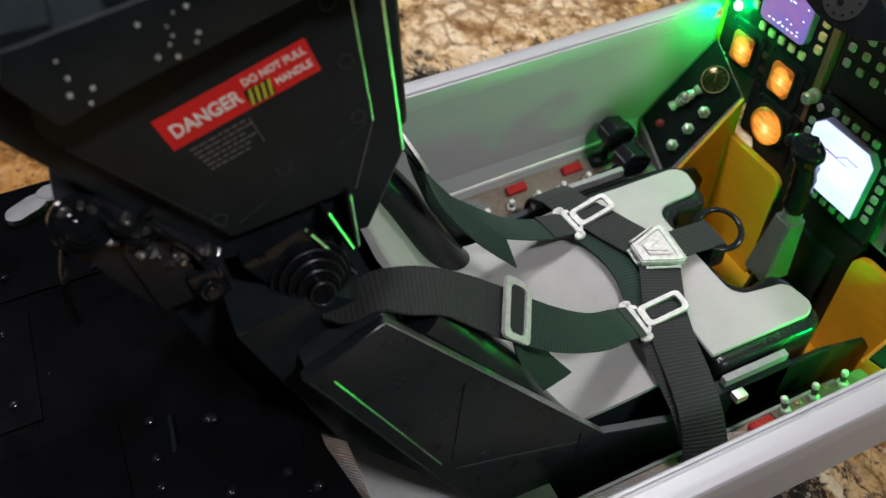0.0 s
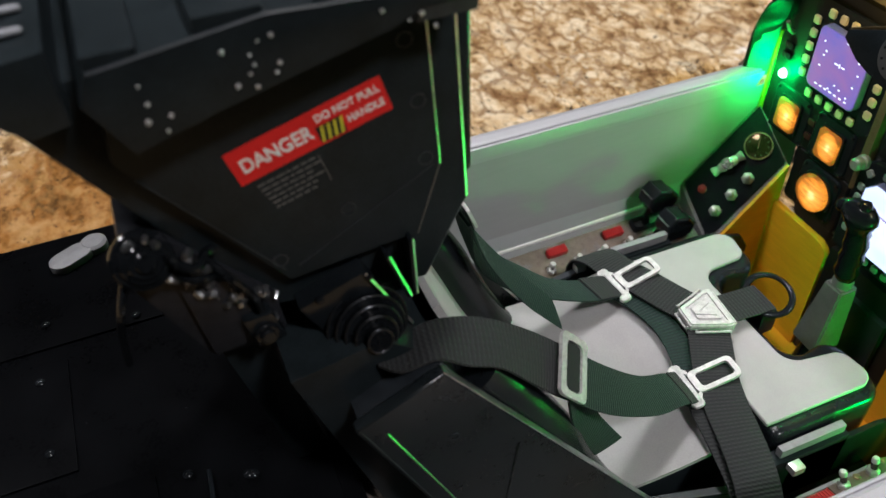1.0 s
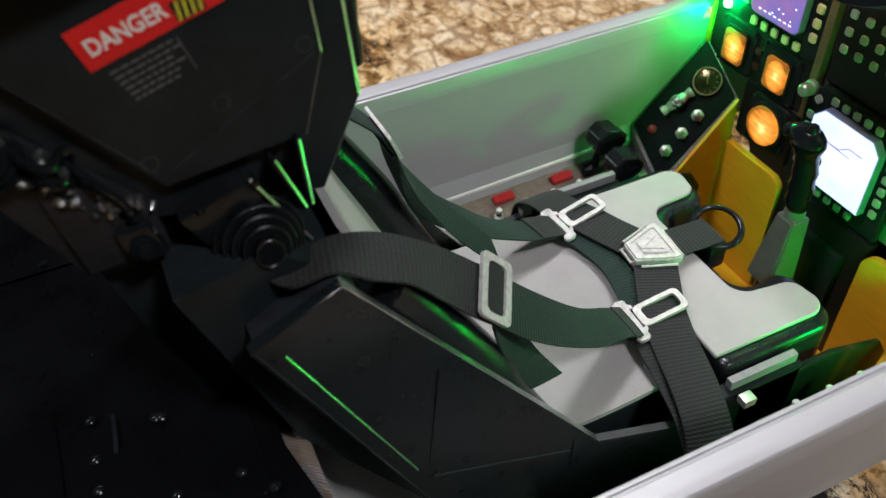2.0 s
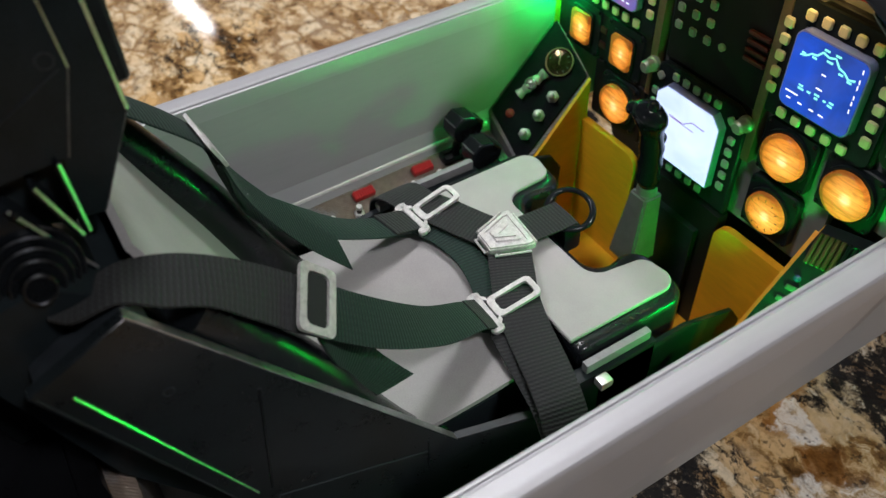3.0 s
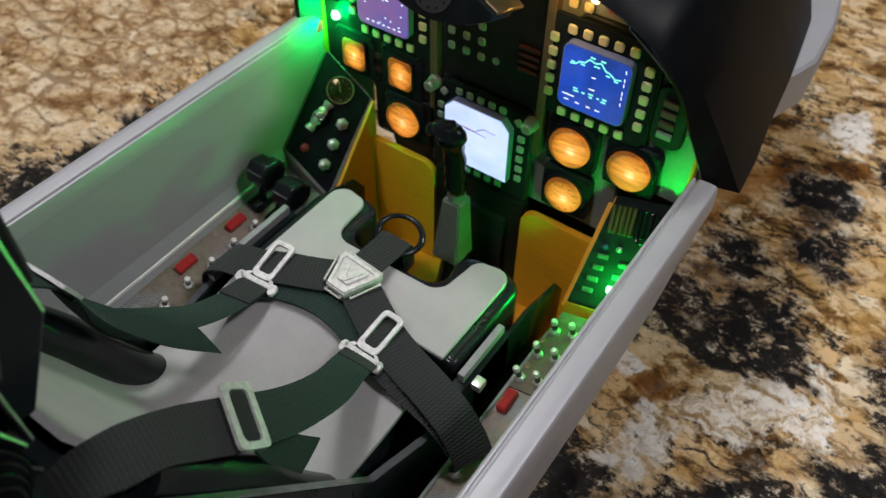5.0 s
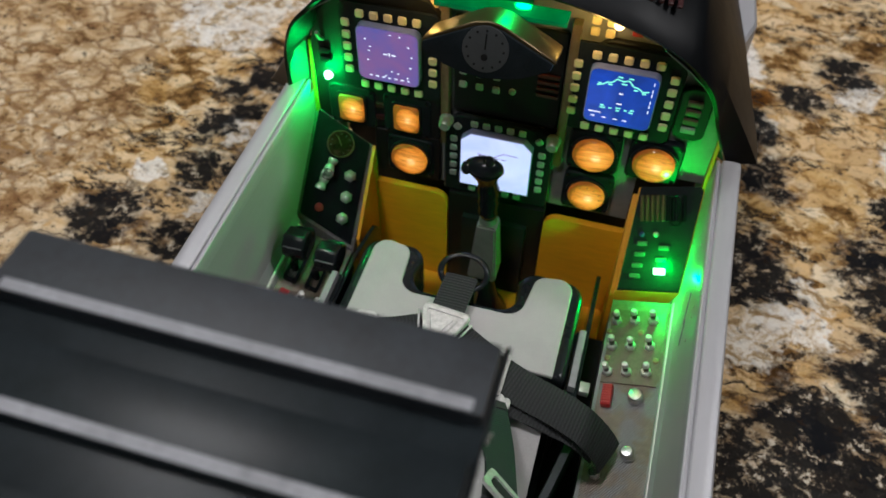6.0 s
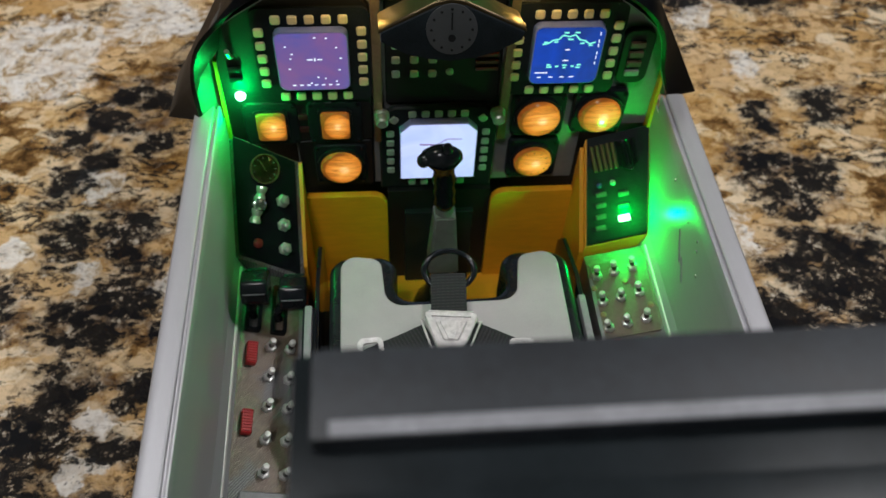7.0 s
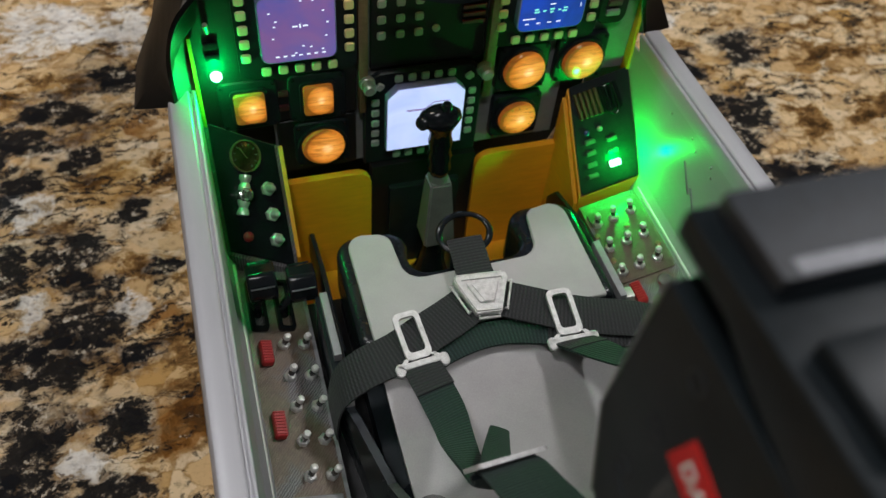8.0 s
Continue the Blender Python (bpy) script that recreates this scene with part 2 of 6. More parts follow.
    seam = math_node(t, "MULTIPLY", ramp(t, gap, [(0.01, (1, 1, 1)), (0.10, (0, 0, 0))]), seam_mask)
    body = mixc(t, math_node(t, "MULTIPLY", math_node(t, "MULTIPLY", seam, math_node(t, "SUBTRACT", 1.0, math_node(t, "MULTIPLY", pale_field, 0.7))), 0.78), body, ramp(t, cloud, [(0.40, (0.09, 0.045, 0.016)), (0.55, (0.36, 0.20, 0.065))]))
    # fine grains, lighter and darker
    grain = ramp(t, noise_tex(t, co, 2.6, 6, 0.72), [(0.36, (0.30, 0.24, 0.18)), (0.43, (0.85, 0.82, 0.78)), (0.50, (1, 1, 1))])
    body = mixc(t, 0.55, body, grain, "MULTIPLY")
    # black belts with a grey fringe, smaller scattered patches and thin drawn-out veins
    far = reach([(x, y, r * 1.3) for x, y, r in SOOT], streaky, 3.4)
    dark = ramp(t, far, [(0.42, (1, 1, 1)), (0.54, (0, 0, 0))])
    clump = ramp(t, noise_tex(t, warped, 0.85, 7, 0.7), [(0.58, (1, 1, 1)), (0.62, (0.3,) * 3)])
    dark = math_node(t, "MULTIPLY", dark, clump)
    fringe = ramp(t, far, [(0.45, (1, 1, 1)), (0.80, (0, 0, 0))])
    open_stone = math_node(t, "SUBTRACT", 1.0, math_node(t, "MAXIMUM", math_node(t, "MULTIPLY", pale_field, 0.8), math_node(t, "MULTIPLY", tan_field, 0.9)))
    patch = ramp(t, noise_tex(t, drawn.outputs[0], 0.26, 8, 0.70), [(0.63, (0, 0, 0)), (0.66, (1, 1, 1))])
    ridge = math_node(t, "ABSOLUTE", math_node(t, "SUBTRACT", noise_tex(t, drawn.outputs[0], 0.42, 7, 0.66), 0.5))
    veined = ramp(t, noise_tex(t, co, 0.3, 3, 0.5), [(0.42, (0, 0, 0)), (0.50, (1, 1, 1))])
    vein = math_node(t, "MULTIPLY", ramp(t, ridge, [(0.006, (1, 1, 1)), (0.026, (0, 0, 0))]), veined)
    dark = math_node(t, "MAXIMUM", dark, math_node(t, "MULTIPLY", math_node(t, "MAXIMUM", patch, vein), open_stone))
    grit = noise_tex(t, co, 2.0, 6, 0.76)
    ash = ramp(t, grit, [(0.40, (0.05, 0.05, 0.05)), (0.50, (0.24, 0.21, 0.17)), (0.58, (0.58, 0.54, 0.47))])
    body = mixc(t, math_node(t, "MULTIPLY", fringe, 0.42), body, ash)
    black = ramp(t, grit, [(0.53, (0.007, 0.0085, 0.011)), (0.57, (0.03, 0.028, 0.026)), (0.60, (0.20, 0.15, 0.09)), (0.64, (0.62, 0.56, 0.46))])
    body = mixc(t, math_node(t, "MULTIPLY", dark, 0.97), body, black)
    fleck = ramp(t, noise_tex(t, co, 2.9, 4, 0.6), [(0.61, (0, 0, 0)), (0.65, (1, 1, 1))])
    body = mixc(t, math_node(t, "MULTIPLY", fleck, 0.7), body, (0.03, 0.02, 0.014))
    t.links.new(body, p.inputs["Base Color"])
    t.links.new(ramp(t, cloud, [(0.3, (0.05,) * 3), (0.7, (0.09,) * 3)]), p.inputs["Roughness"])
    return m


def web_mat(name, colour):
    """Woven narrow webbing with a fine twill."""
    m, t, p = nodes_of(name)
    c = t.nodes.new("ShaderNodeTexCoord")
    mp = t.nodes.new("ShaderNodeMapping")
    mp.inputs["Scale"].default_value = (1, 1, 1)
    t.links.new(c.outputs["UV"], mp.inputs[0])
    w1 = t.nodes.new("ShaderNodeTexWave")
    w1.bands_direction = "Y"
    w1.inputs["Scale"].default_value, w1.inputs["Distortion"].default_value = 3.1, 0.4
    w2 = t.nodes.new("ShaderNodeTexWave")
    w2.bands_direction = "X"
    w2.inputs["Scale"].default_value, w2.inputs["Distortion"].default_value = 2.3, 0.5
    t.links.new(mp.outputs[0], w1.inputs[0])
    t.links.new(mp.outputs[0], w2.inputs[0])
    # over and under: the two waves cross like a chequer
    h = math_node(t, "ADD", math_node(t, "MULTIPLY", math_node(t, "SUBTRACT", w1.outputs["Fac"], 0.5), math_node(t, "MULTIPLY", math_node(t, "SUBTRACT", w2.outputs["Fac"], 0.5), 2.0)), 0.5)
    lint = noise_tex(t, texco(t), 9, 4, 0.7)
    f = math_node(t, "ADD", math_node(t, "MULTIPLY", h, 0.25), math_node(t, "ADD", math_node(t, "MULTIPLY", w1.outputs["Fac"], 0.55), math_node(t, "MULTIPLY", lint, 0.2)))
    dust = specks(t, texco(t), 1.5, 0.03)
    cloth = (ramp(t, f, [(0.22, tuple(x * 0.66 for x in colour)), (0.50, colour), (0.80, tuple(x * 1.6 for x in colour))]))
    t.links.new(mixc(t, dust, cloth, (0.45, 0.45, 0.45)), p.inputs["Base Color"])
    p.inputs["Roughness"].default_value = 0.85
    p.inputs["Sheen Weight"].default_value = 0.03
    bump(t, p, f, 0.8, 0.0003)
    return m


def amber_mat():
    """A backlit amber face: one hot spot where the bulb sits, browner towards the rim, with streaks."""
    m, t, p = nodes_of("amber_backlight")
    c = t.nodes.new("ShaderNodeTexCoord")
    off = t.nodes.new("ShaderNodeVectorMath")
    off.operation = "DISTANCE"
    off.inputs[1].default_value = (0.58, 0.5, 0.5)
    flat = t.nodes.new("ShaderNodeMapping")
    flat.inputs["Scale"].default_value, flat.inputs["Location"].default_value = (1, 0.0, 1), (0, 0.5, 0)
    t.links.new(c.outputs["Generated"], flat.inputs[0])
    t.links.new(flat.outputs[0], off.inputs[0])
    hot = ramp(t, off.outputs["Value"], [(0.04, (1.5, 0.95, 0.36)), (0.15, (1.1, 0.46, 0.08)), (0.38, (0.72, 0.23, 0.025)), (0.465, (0.52, 0.15, 0.014)), (0.49, (0.17, 0.042, 0.004))])
    lines = t.nodes.new("ShaderNodeMapping")
    lines.inputs["Rotation"].default_value, lines.inputs["Scale"].default_value = (0, radians(14), 0), (0.35, 1, 2.6)
    t.links.new(texco(t), lines.inputs[0])
    streak = noise_tex(t, lines.outputs[0], 1.6, 5, 0.7, 1.2)
    col = mixc(t, 1.0, hot, ramp(t, streak, [(0.35, (0.45, 0.38, 0.34)), (0.6, (1.1, 1.1, 1.1))]), "MULTIPLY")
    t.links.new(col, p.inputs["Emission Color"])
    p.inputs["Emission Strength"].default_value = 0.95
    p.inputs["Base Color"].default_value = (0.30, 0.12, 0.03, 1)
    p.inputs["Roughness"].default_value = 0.12
    return m


def printed_mat():
    """Printed plastic: fine slanting layer lines over grey, worn through to a smoother brown here and there."""
    m, t, p = nodes_of("printed_grey_console")
    c = t.nodes.new("ShaderNodeTexCoord")
    mp = t.nodes.new("ShaderNodeMapping")
    mp.inputs["Rotation"].default_value, mp.inputs["Scale"].default_value = (0, 0, radians(38)), (100, 100, 100)
    t.links.new(c.outputs["Object"], mp.inputs[0])
    lines = t.nodes.new("ShaderNodeTexWave")
    lines.inputs["Scale"].default_value, lines.inputs["Distortion"].default_value, lines.inputs["Detail"].default_value, lines.inputs["Detail Scale"].default_value = 5.2, 4.5, 4, 2.0
    t.links.new(mp.outputs[0], lines.inputs[0])
    co = texco(t)
    cloud = noise_tex(t, co, 0.75, 4, 0.6)
    grey = ramp(t, lines.outputs["Fac"], [(0.1, (0.085, 0.083, 0.088)), (0.6, (0.19, 0.185, 0.19)), (0.95, (0.26, 0.25, 0.26))])
    brown = ramp(t, noise_tex(t, co, 5, 5, 0.65), [(0.3, (0.12, 0.085, 0.055)), (0.7, (0.21, 0.155, 0.11))])
    worn = ramp(t, cloud, [(0.43, (0, 0, 0)), (0.53, (1, 1, 1))])
    t.links.new(mixc(t, math_node(t, "MULTIPLY", worn, 0.8), grey, brown), p.inputs["Base Color"])
    p.inputs["Metallic"].default_value = 0.2
    t.links.new(ramp(t, cloud, [(0.4, (0.42,) * 3), (0.6, (0.3,) * 3)]), p.inputs["Roughness"])
    bump(t, p, lines.outputs["Fac"], 0.4)
    return m


GRANITE = granite_mat()
SILVER = streak_mat("silver_paint", (0.44, 0.44, 0.46), 0.44, 0.3, (1, 0.15, 1), 6, 0.05, 0.02)
WALL_GLOSS = streak_mat("glossy_aluminium_paint", (0.37, 0.375, 0.38), 0.30, 0.0, (0.3, 0.12, 1), 7, 0.05, 0.01)
RIB_WHITE = grain_mat("pale_edge_bead", (0.80, 0.79, 0.76), 0.35, 0.1, 0.1)
BLACK_GLOSS = grain_mat("gloss_black_resin", (0.0085, 0.0105, 0.0125), 0.15, 0.0, 0.4, 1.2, 0.04, 16, spec=0.22, dust=0.25)
BLACK_SATIN = grain_mat("satin_black_resin", (0.0125, 0.0168, 0.0192), 0.30, 0.0, 0.4, 1.5, 0.04, 20, spec=0.12, dust=0.2)
PANEL_BLACK = grain_mat("scuffed_black_panel", (0.0096, 0.0128, 0.0146), 0.28, 0.0, 0.45, 1.3, 0.06, 18, spec=0.3, dust=0.3)
BOLSTER = grain_mat("grained_black_vinyl", (0.0085, 0.0105, 0.0125), 0.24, 0.0, 0.4, 1.2, 0.22, 12, spec=0.32)
BLACK_MATT = grain_mat("matt_black_board", (0.008, 0.0085, 0.009), 0.5, 0.0, 0.35, 2.0, 0.25, 20, spec=0.3)
DECK_BLACK = grain_mat("dead_black_paint", (0.0024, 0.0026, 0.0031), 0.28, 0.0, 0.4, 1.0, 0.04, 12, spec=0.04, dust=0.15)
HOOD = grain_mat("black_card_hood", (0.0042, 0.0050, 0.0060), 0.42, 0.0, 0.3, 0.8, 0.06, 10, spec=0.14)
CUSHION = grain_mat("grey_foam_board", (0.37, 0.36, 0.355), 0.65, 0.0, 0.22, 0.28, 0.12, 30)
CONSOLE_GREY = printed_mat()
CONSOLE_PALE = grain_mat("pale_grey_paint", (0.40, 0.40, 0.395), 0.45, 0.1, 0.12)
YELLOW = streak_mat("yellow_primer", (0.82, 0.38, 0.012), 0.50, 0.0, (0.25, 0.25, 1.6), 5, 0.15, 0.12)
BRONZE = grain_mat("bronze_strip", (0.28, 0.19, 0.11), 0.35, 0.7, 0.25)
GOLD = grain_mat("gold_edge", (0.10, 0.074, 0.034), 0.36, 0.7, 0.2)
STEEL = grain_mat("polished_steel", (0.62, 0.62, 0.62), 0.22, 0.95, 0.15, 3, 0.05)
CAST = grain_mat("cast_pewter", (0.60, 0.59, 0.58), 0.40, 0.3, 0.32, 7, 0.7, 34)
# dull metal for thin strips that imitate highlights on black edges
EDGE_GLINT_DULL = grain_mat("dull_edge_glint_metal", (0.15, 0.157, 0.165), 0.34, 0.6, 0.5, 2.0, 0.1, 14)
# pale grey for the rear bars and for highlights painted along the ribs
RIB_PALE = grain_mat("pale_grey_strip", (0.26, 0.265, 0.285), 0.55, 0.0, 0.4, 1.5, 0.1, 9)
# brighter metal for the strips that imitate edge highlights
EDGE_GLINT = grain_mat("edge_glint_metal", (0.60, 0.61, 0.62), 0.32, 0.95, 0.45, 2.0, 0.1, 14)
RIB_GREY = grain_mat("grey_black_resin", (0.0172, 0.0215, 0.0265), 0.5, 0.0, 0.6, 1.5, 0.14, 9)
GEAR = grain_mat("oily_black_resin", (0.006, 0.007, 0.0082), 0.12, 0.0, 0.5, 2.5, 0.10, 9, spec=0.22)
# metal for the rings that imitate highlights on the drum
HIGHLIGHT_RING = grain_mat("drum_highlight_metal", (0.07, 0.072, 0.076), 0.30, 0.9, 0.4, 4.0, 0.1, 12)
GEAR_SATIN = grain_mat("smeared_black_resin", (0.016, 0.0168, 0.020), 0.34, 0.0, 0.5, 1.6, 0.2, 9, spec=0.16, dust=0.4)
# bright metal for bolts that imitate sparkle on the gear
GLINT = grain_mat("gear_glint_metal", (0.30, 0.305, 0.315), 0.33, 0.95, 0.4, 4.0, 0.1, 12)
RED = grain_mat("red_plastic", (0.42, 0.02, 0.02), 0.35, 0.0, 0.2)
STICKER = grain_mat("red_label", (0.68, 0.022, 0.02), 0.4, 0.0, 0.08, 1.0, 0.03, spec=0.15)
INK_WHITE = grain_mat("white_ink", (0.78, 0.77, 0.74), 0.5, 0.0, 0.05)
INK_GREY = grain_mat("grey_ink", (0.095, 0.093, 0.09), 0.6, 0.0, 0.1)
INK_YELLOW = grain_mat("yellow_ink", (0.55, 0.50, 0.03), 0.5, 0.0, 0.1)
KEY = grain_mat("cream_keycap", (0.78, 0.65, 0.36), 0.45, 0.0, 0.12, 4, 0.1)
KEY_GREY = grain_mat("grey_green_keycap", (0.30, 0.34, 0.31), 0.45, 0.0, 0.12, 4, 0.1)
TOGGLE = grain_mat("bright_toggle_metal", (0.62, 0.62, 0.60), 0.32, 0.7, 0.12, 4, 0.1)
KNOB = grain_mat("pale_metal_knob", (0.36, 0.36, 0.33), 0.3, 0.5, 0.15, 6, 0.2)
GREY_BAR = grain_mat("grey_rail", (0.22, 0.22, 0.23), 0.5, 0.1, 0.2, 4, 0.2)
STICK_BOX = grain_mat("grey_stick_shaft", (0.17, 0.165, 0.16), 0.45, 0.1, 0.2, 3, 0.15)
WEB = web_mat("black_webbing", (0.0152, 0.0164, 0.0172))
WEB_GREEN = web_mat("dark_green_webbing", (0.0058, 0.0195, 0.0160))
DIAL_FACE = grain_mat("clock_face", (0.055, 0.06, 0.062), 0.4, 0.0, 0.1)
AMBER = amber_mat()
SCREEN_WHITE = glow_mat("white_screen_light", (0.66, 0.73, 1.0), 0.92, (0.40, 0.50, 0.92), 0.5, 0.5)
SCREEN_BLUE = glow_mat("blue_screen_light", (0.02, 0.09, 0.66), 0.62, (0.018, 0.05, 0.27), 0.9, 0.4)
SCREEN_VIOLET = glow_mat("violet_screen_light", (0.27, 0.13, 0.36), 0.66, (0.10, 0.12, 0.46), 0.7, 0.35)
SCREEN_SIDE = grain_mat("lavender_glass_edge", (0.22, 0.25, 0.46), 0.15, 0.0, 0.15, 2.0, 0.02)
TRACE = glow_mat("cyan_trace_light", (0.25, 0.95, 0.75), 0.9)
TRACE_W = glow_mat("white_trace_light", (0.8, 0.85, 1.0), 1.0)
LED_GREEN = glow_mat("green_diode_light", (0.45, 1.0, 0.60), 5.5)
BULB = glow_mat("amber_bulb_light", (1.0, 0.65, 0.25), 6.0)
TUBE_LIGHT = glow_mat("tube_lamp_light", (1.0, 0.97, 0.92), 16.0)
CEILING_LIGHT = glow_mat("ceiling_lamp_light", (1.0, 0.93, 0.84), 4.0)
PLASTER = grain_mat("painted_plaster", (0.155, 0.155, 0.16), 0.8, 0.0, 0.05, 0.05, 0.1, 4)
CEILING_PAINT = grain_mat("ceiling_paint", (0.44, 0.44, 0.44), 0.9, 0.0, 0.04, 0.05, 0.1, 4)
WOOD = streak_mat("dark_cabinet_wood", (0.12, 0.06, 0.03), 0.45, 0.0, (1, 1, 0.05), 0.6, 0.3, 0.1)


# ---- building helpers (centimetres) ----
WORLD = {}


def thing(name, base, label, category, group="", kind=""):
    ob = new(name)
    ob.empty_display_size = 0.01
    ob.location = Vector(base) * CM
    WORLD[ob] = Matrix.Translation(ob.location)
    return tagged(ob, label, category, group, kind)


def attach(ob, parent, m=None):
    m = m or Matrix()
    if parent is None:
        ob.matrix_basis = m
    else:
        ob.parent = parent
        ob.matrix_parent_inverse = WORLD[parent].inverted()
        ob.matrix_basis = m
    WORLD[ob] = m
    return ob


def mesh_of(name, bm, material, smooth=35):
    bmesh.ops.recalc_face_normals(bm, faces=bm.faces)
    for v in bm.verts:
        v.co *= CM
    me = bpy.data.meshes.new(name)
    bm.to_mesh(me)
    bm.free()
    me.materials.append(material)
    if smooth:
        me.shade_smooth()
        me.set_sharp_from_angle(angle=radians(smooth))
    return me


def part(name, bm, material, parent=None, label="", smooth=35):
    """One mesh object, built at its place in centimetres, under a thing or a part."""
    ob = attach(new(name, mesh_of(name, bm, material, smooth)), parent)
    if label:
        ob["label"] = label
    return ob


def piece(name, mesh, parent, x, y, z, turn=None):
    """A further object on a shared mesh, at a place in centimetres."""
    m = Matrix.Translation(Vector((x, y, z)) * CM)
    return attach(new(name, mesh), parent, m @ turn if turn else m)


def bm_new():
    return bmesh.new()


def box(bm, x0, x1, y0, y1, z0, z1, bevel=0.0, seg=2, m=None):
    b = bmesh.new()
    bmesh.ops.create_cube(b, size=1.0)
    for v in b.verts:
        v.co = Vector(((x0 + x1) / 2 + v.co.x * (x1 - x0), (y0 + y1) / 2 + v.co.y * (y1 - y0), (z0 + z1) / 2 + v.co.z * (z1 - z0)))
    if bevel:
        bmesh.ops.bevel(b, geom=b.edges[:], offset=bevel, segments=seg, affect="EDGES", profile=0.7)
    return join(bm, b, m)


def join(bm, b, m=None):
    if m:
        bmesh.ops.transform(b, matrix=m, verts=b.verts)
    me = bpy.data.meshes.new("scratch")
    b.to_mesh(me)
    b.free()
    bm.from_mesh(me)
    bpy.data.meshes.remove(me)
    return bm


def prism(bm, pts, axis, a, b_, bevel=0.0, seg=2, m=None):
    """A polygon drawn in the two other axes (in xyz order) and pulled from a to b_ along axis."""
    b = bmesh.new()
    put = {"x": lambda u, v, w: (w, u, v), "y": lambda u, v, w: (u, w, v), "z": lambda u, v, w: (u, v, w)}[axis]
    lo = [b.verts.new(put(u, v, a)) for u, v in pts]
    hi = [b.verts.new(put(u, v, b_)) for u, v in pts]
    b.faces.new(lo)
    b.faces.new(hi[::-1])
    n = len(pts)
    for i in range(n):
        b.faces.new((lo[i], hi[i], hi[(i + 1) % n], lo[(i + 1) % n]))
    bmesh.ops.recalc_face_normals(b, faces=b.faces)
    if bevel:
        sharp = [e for e in b.edges if len(e.link_faces) == 2 and e.calc_face_angle() > radians(30)]
        bmesh.ops.bevel(b, geom=sharp, offset=bevel, segments=seg, affect="EDGES", profile=0.7)
    return join(bm, b, m)


def rr(cx, cy, w, h, r, n=4):
    """A rounded rectangle as points."""
    pts = []
    for qx, qy, a0 in ((1, 1, 0), (-1, 1, 90), (-1, -1, 180), (1, -1, 270)):
        for k in range(n + 1):
            a = radians(a0 + 90 * k / n)
            pts.append((cx + qx * (w / 2 - r) + r * math.cos(a), cy + qy * (h / 2 - r) + r * math.sin(a)))
    return pts


def band(bm, outer, inner, axis, a, b_, m=None):
    """A flat ring between two outlines of equal count, pulled from a to b_."""
    b = bmesh.new()
    put = {"x": lambda u, v, w: (w, u, v), "y": lambda u, v, w: (u, w, v), "z": lambda u, v, w: (u, v, w)}[axis]
    loops = [[b.verts.new(put(u, v, w)) for u, v in pts] for pts, w in ((outer, a), (outer, b_), (inner, b_), (inner, a))]
    n = len(outer)
    for k in range(4):
        p, q = loops[k], loops[(k + 1) % 4]
        for i in range(n):
            b.faces.new((p[i], p[(i + 1) % n], q[(i + 1) % n], q[i]))
    return join(bm, b, m)


def lathe(bm, profile, seg=24, m=None):
    """A profile of (radius, height) turned round z; closed at both ends."""
    b = bmesh.new()
    rings = []
    for r, h in profile:
        rings.append([b.verts.new((r * math.cos(2 * math.pi * k / seg), r * math.sin(2 * math.pi * k / seg), h)) for k in range(seg)])
    for p, q in zip(rings, rings[1:]):
        for k in range(seg):
            b.faces.new((p[k], p[(k + 1) % seg], q[(k + 1) % seg], q[k]))
    b.faces.new(rings[0][::-1])
    b.faces.new(rings[-1])
    return join(bm, b, m)


def at(x, y, z, rx=0, ry=0, rz=0):
    return Matrix.LocRotScale((x, y, z), Euler([radians(a) for a in (rx, ry, rz)]), None)


def smooth_path(pts, per=8, closed=False):
    """A Catmull-Rom curve through the points."""
    p = [Vector(q) for q in pts]
    n, out = len(p), []
    for i in range(n if closed else n - 1):
        a, b, c, d = (p[(i + k) % n] if closed else p[min(max(i + k, 0), n - 1)] for k in (-1, 0, 1, 2))
        for k in range(per):
            t = k / per
            out.append(0.5 * (2 * b + (c - a) * t + (2 * a - 5 * b + 4 * c - d) * t * t + (3 * b - a - 3 * c + d) * t ** 3))
    return out if closed else out + [p[-1]]


def tube(bm, pts, r, seg=10, closed=False, m=None, flat=1.0):
    b = bmesh.new()
    rings, n = [], len(pts)
    up = Vector((0.13, 0.31, 0.94))
    for i, p in enumerate(pts):
        p = Vector(p)
        d = (Vector(pts[(i + 1) % n] if closed else pts[min(i + 1, n - 1)]) - Vector(pts[i - 1] if closed or i else pts[0])).normalized()
        s = d.cross(up).normalized()
        u = s.cross(d)
        rings.append([b.verts.new(p + r * (math.cos(2 * math.pi * k / seg) * s + flat * math.sin(2 * math.pi * k / seg) * u)) for k in range(seg)])
    for i in range(n if closed else n - 1):
        p, q = rings[i], rings[(i + 1) % n]
        for k in range(seg):
            b.faces.new((p[k], p[(k + 1) % seg], q[(k + 1) % seg], q[k]))
    if not closed:
        b.faces.new(rings[0][::-1])
        b.faces.new(rings[-1])
    return join(bm, b, m)


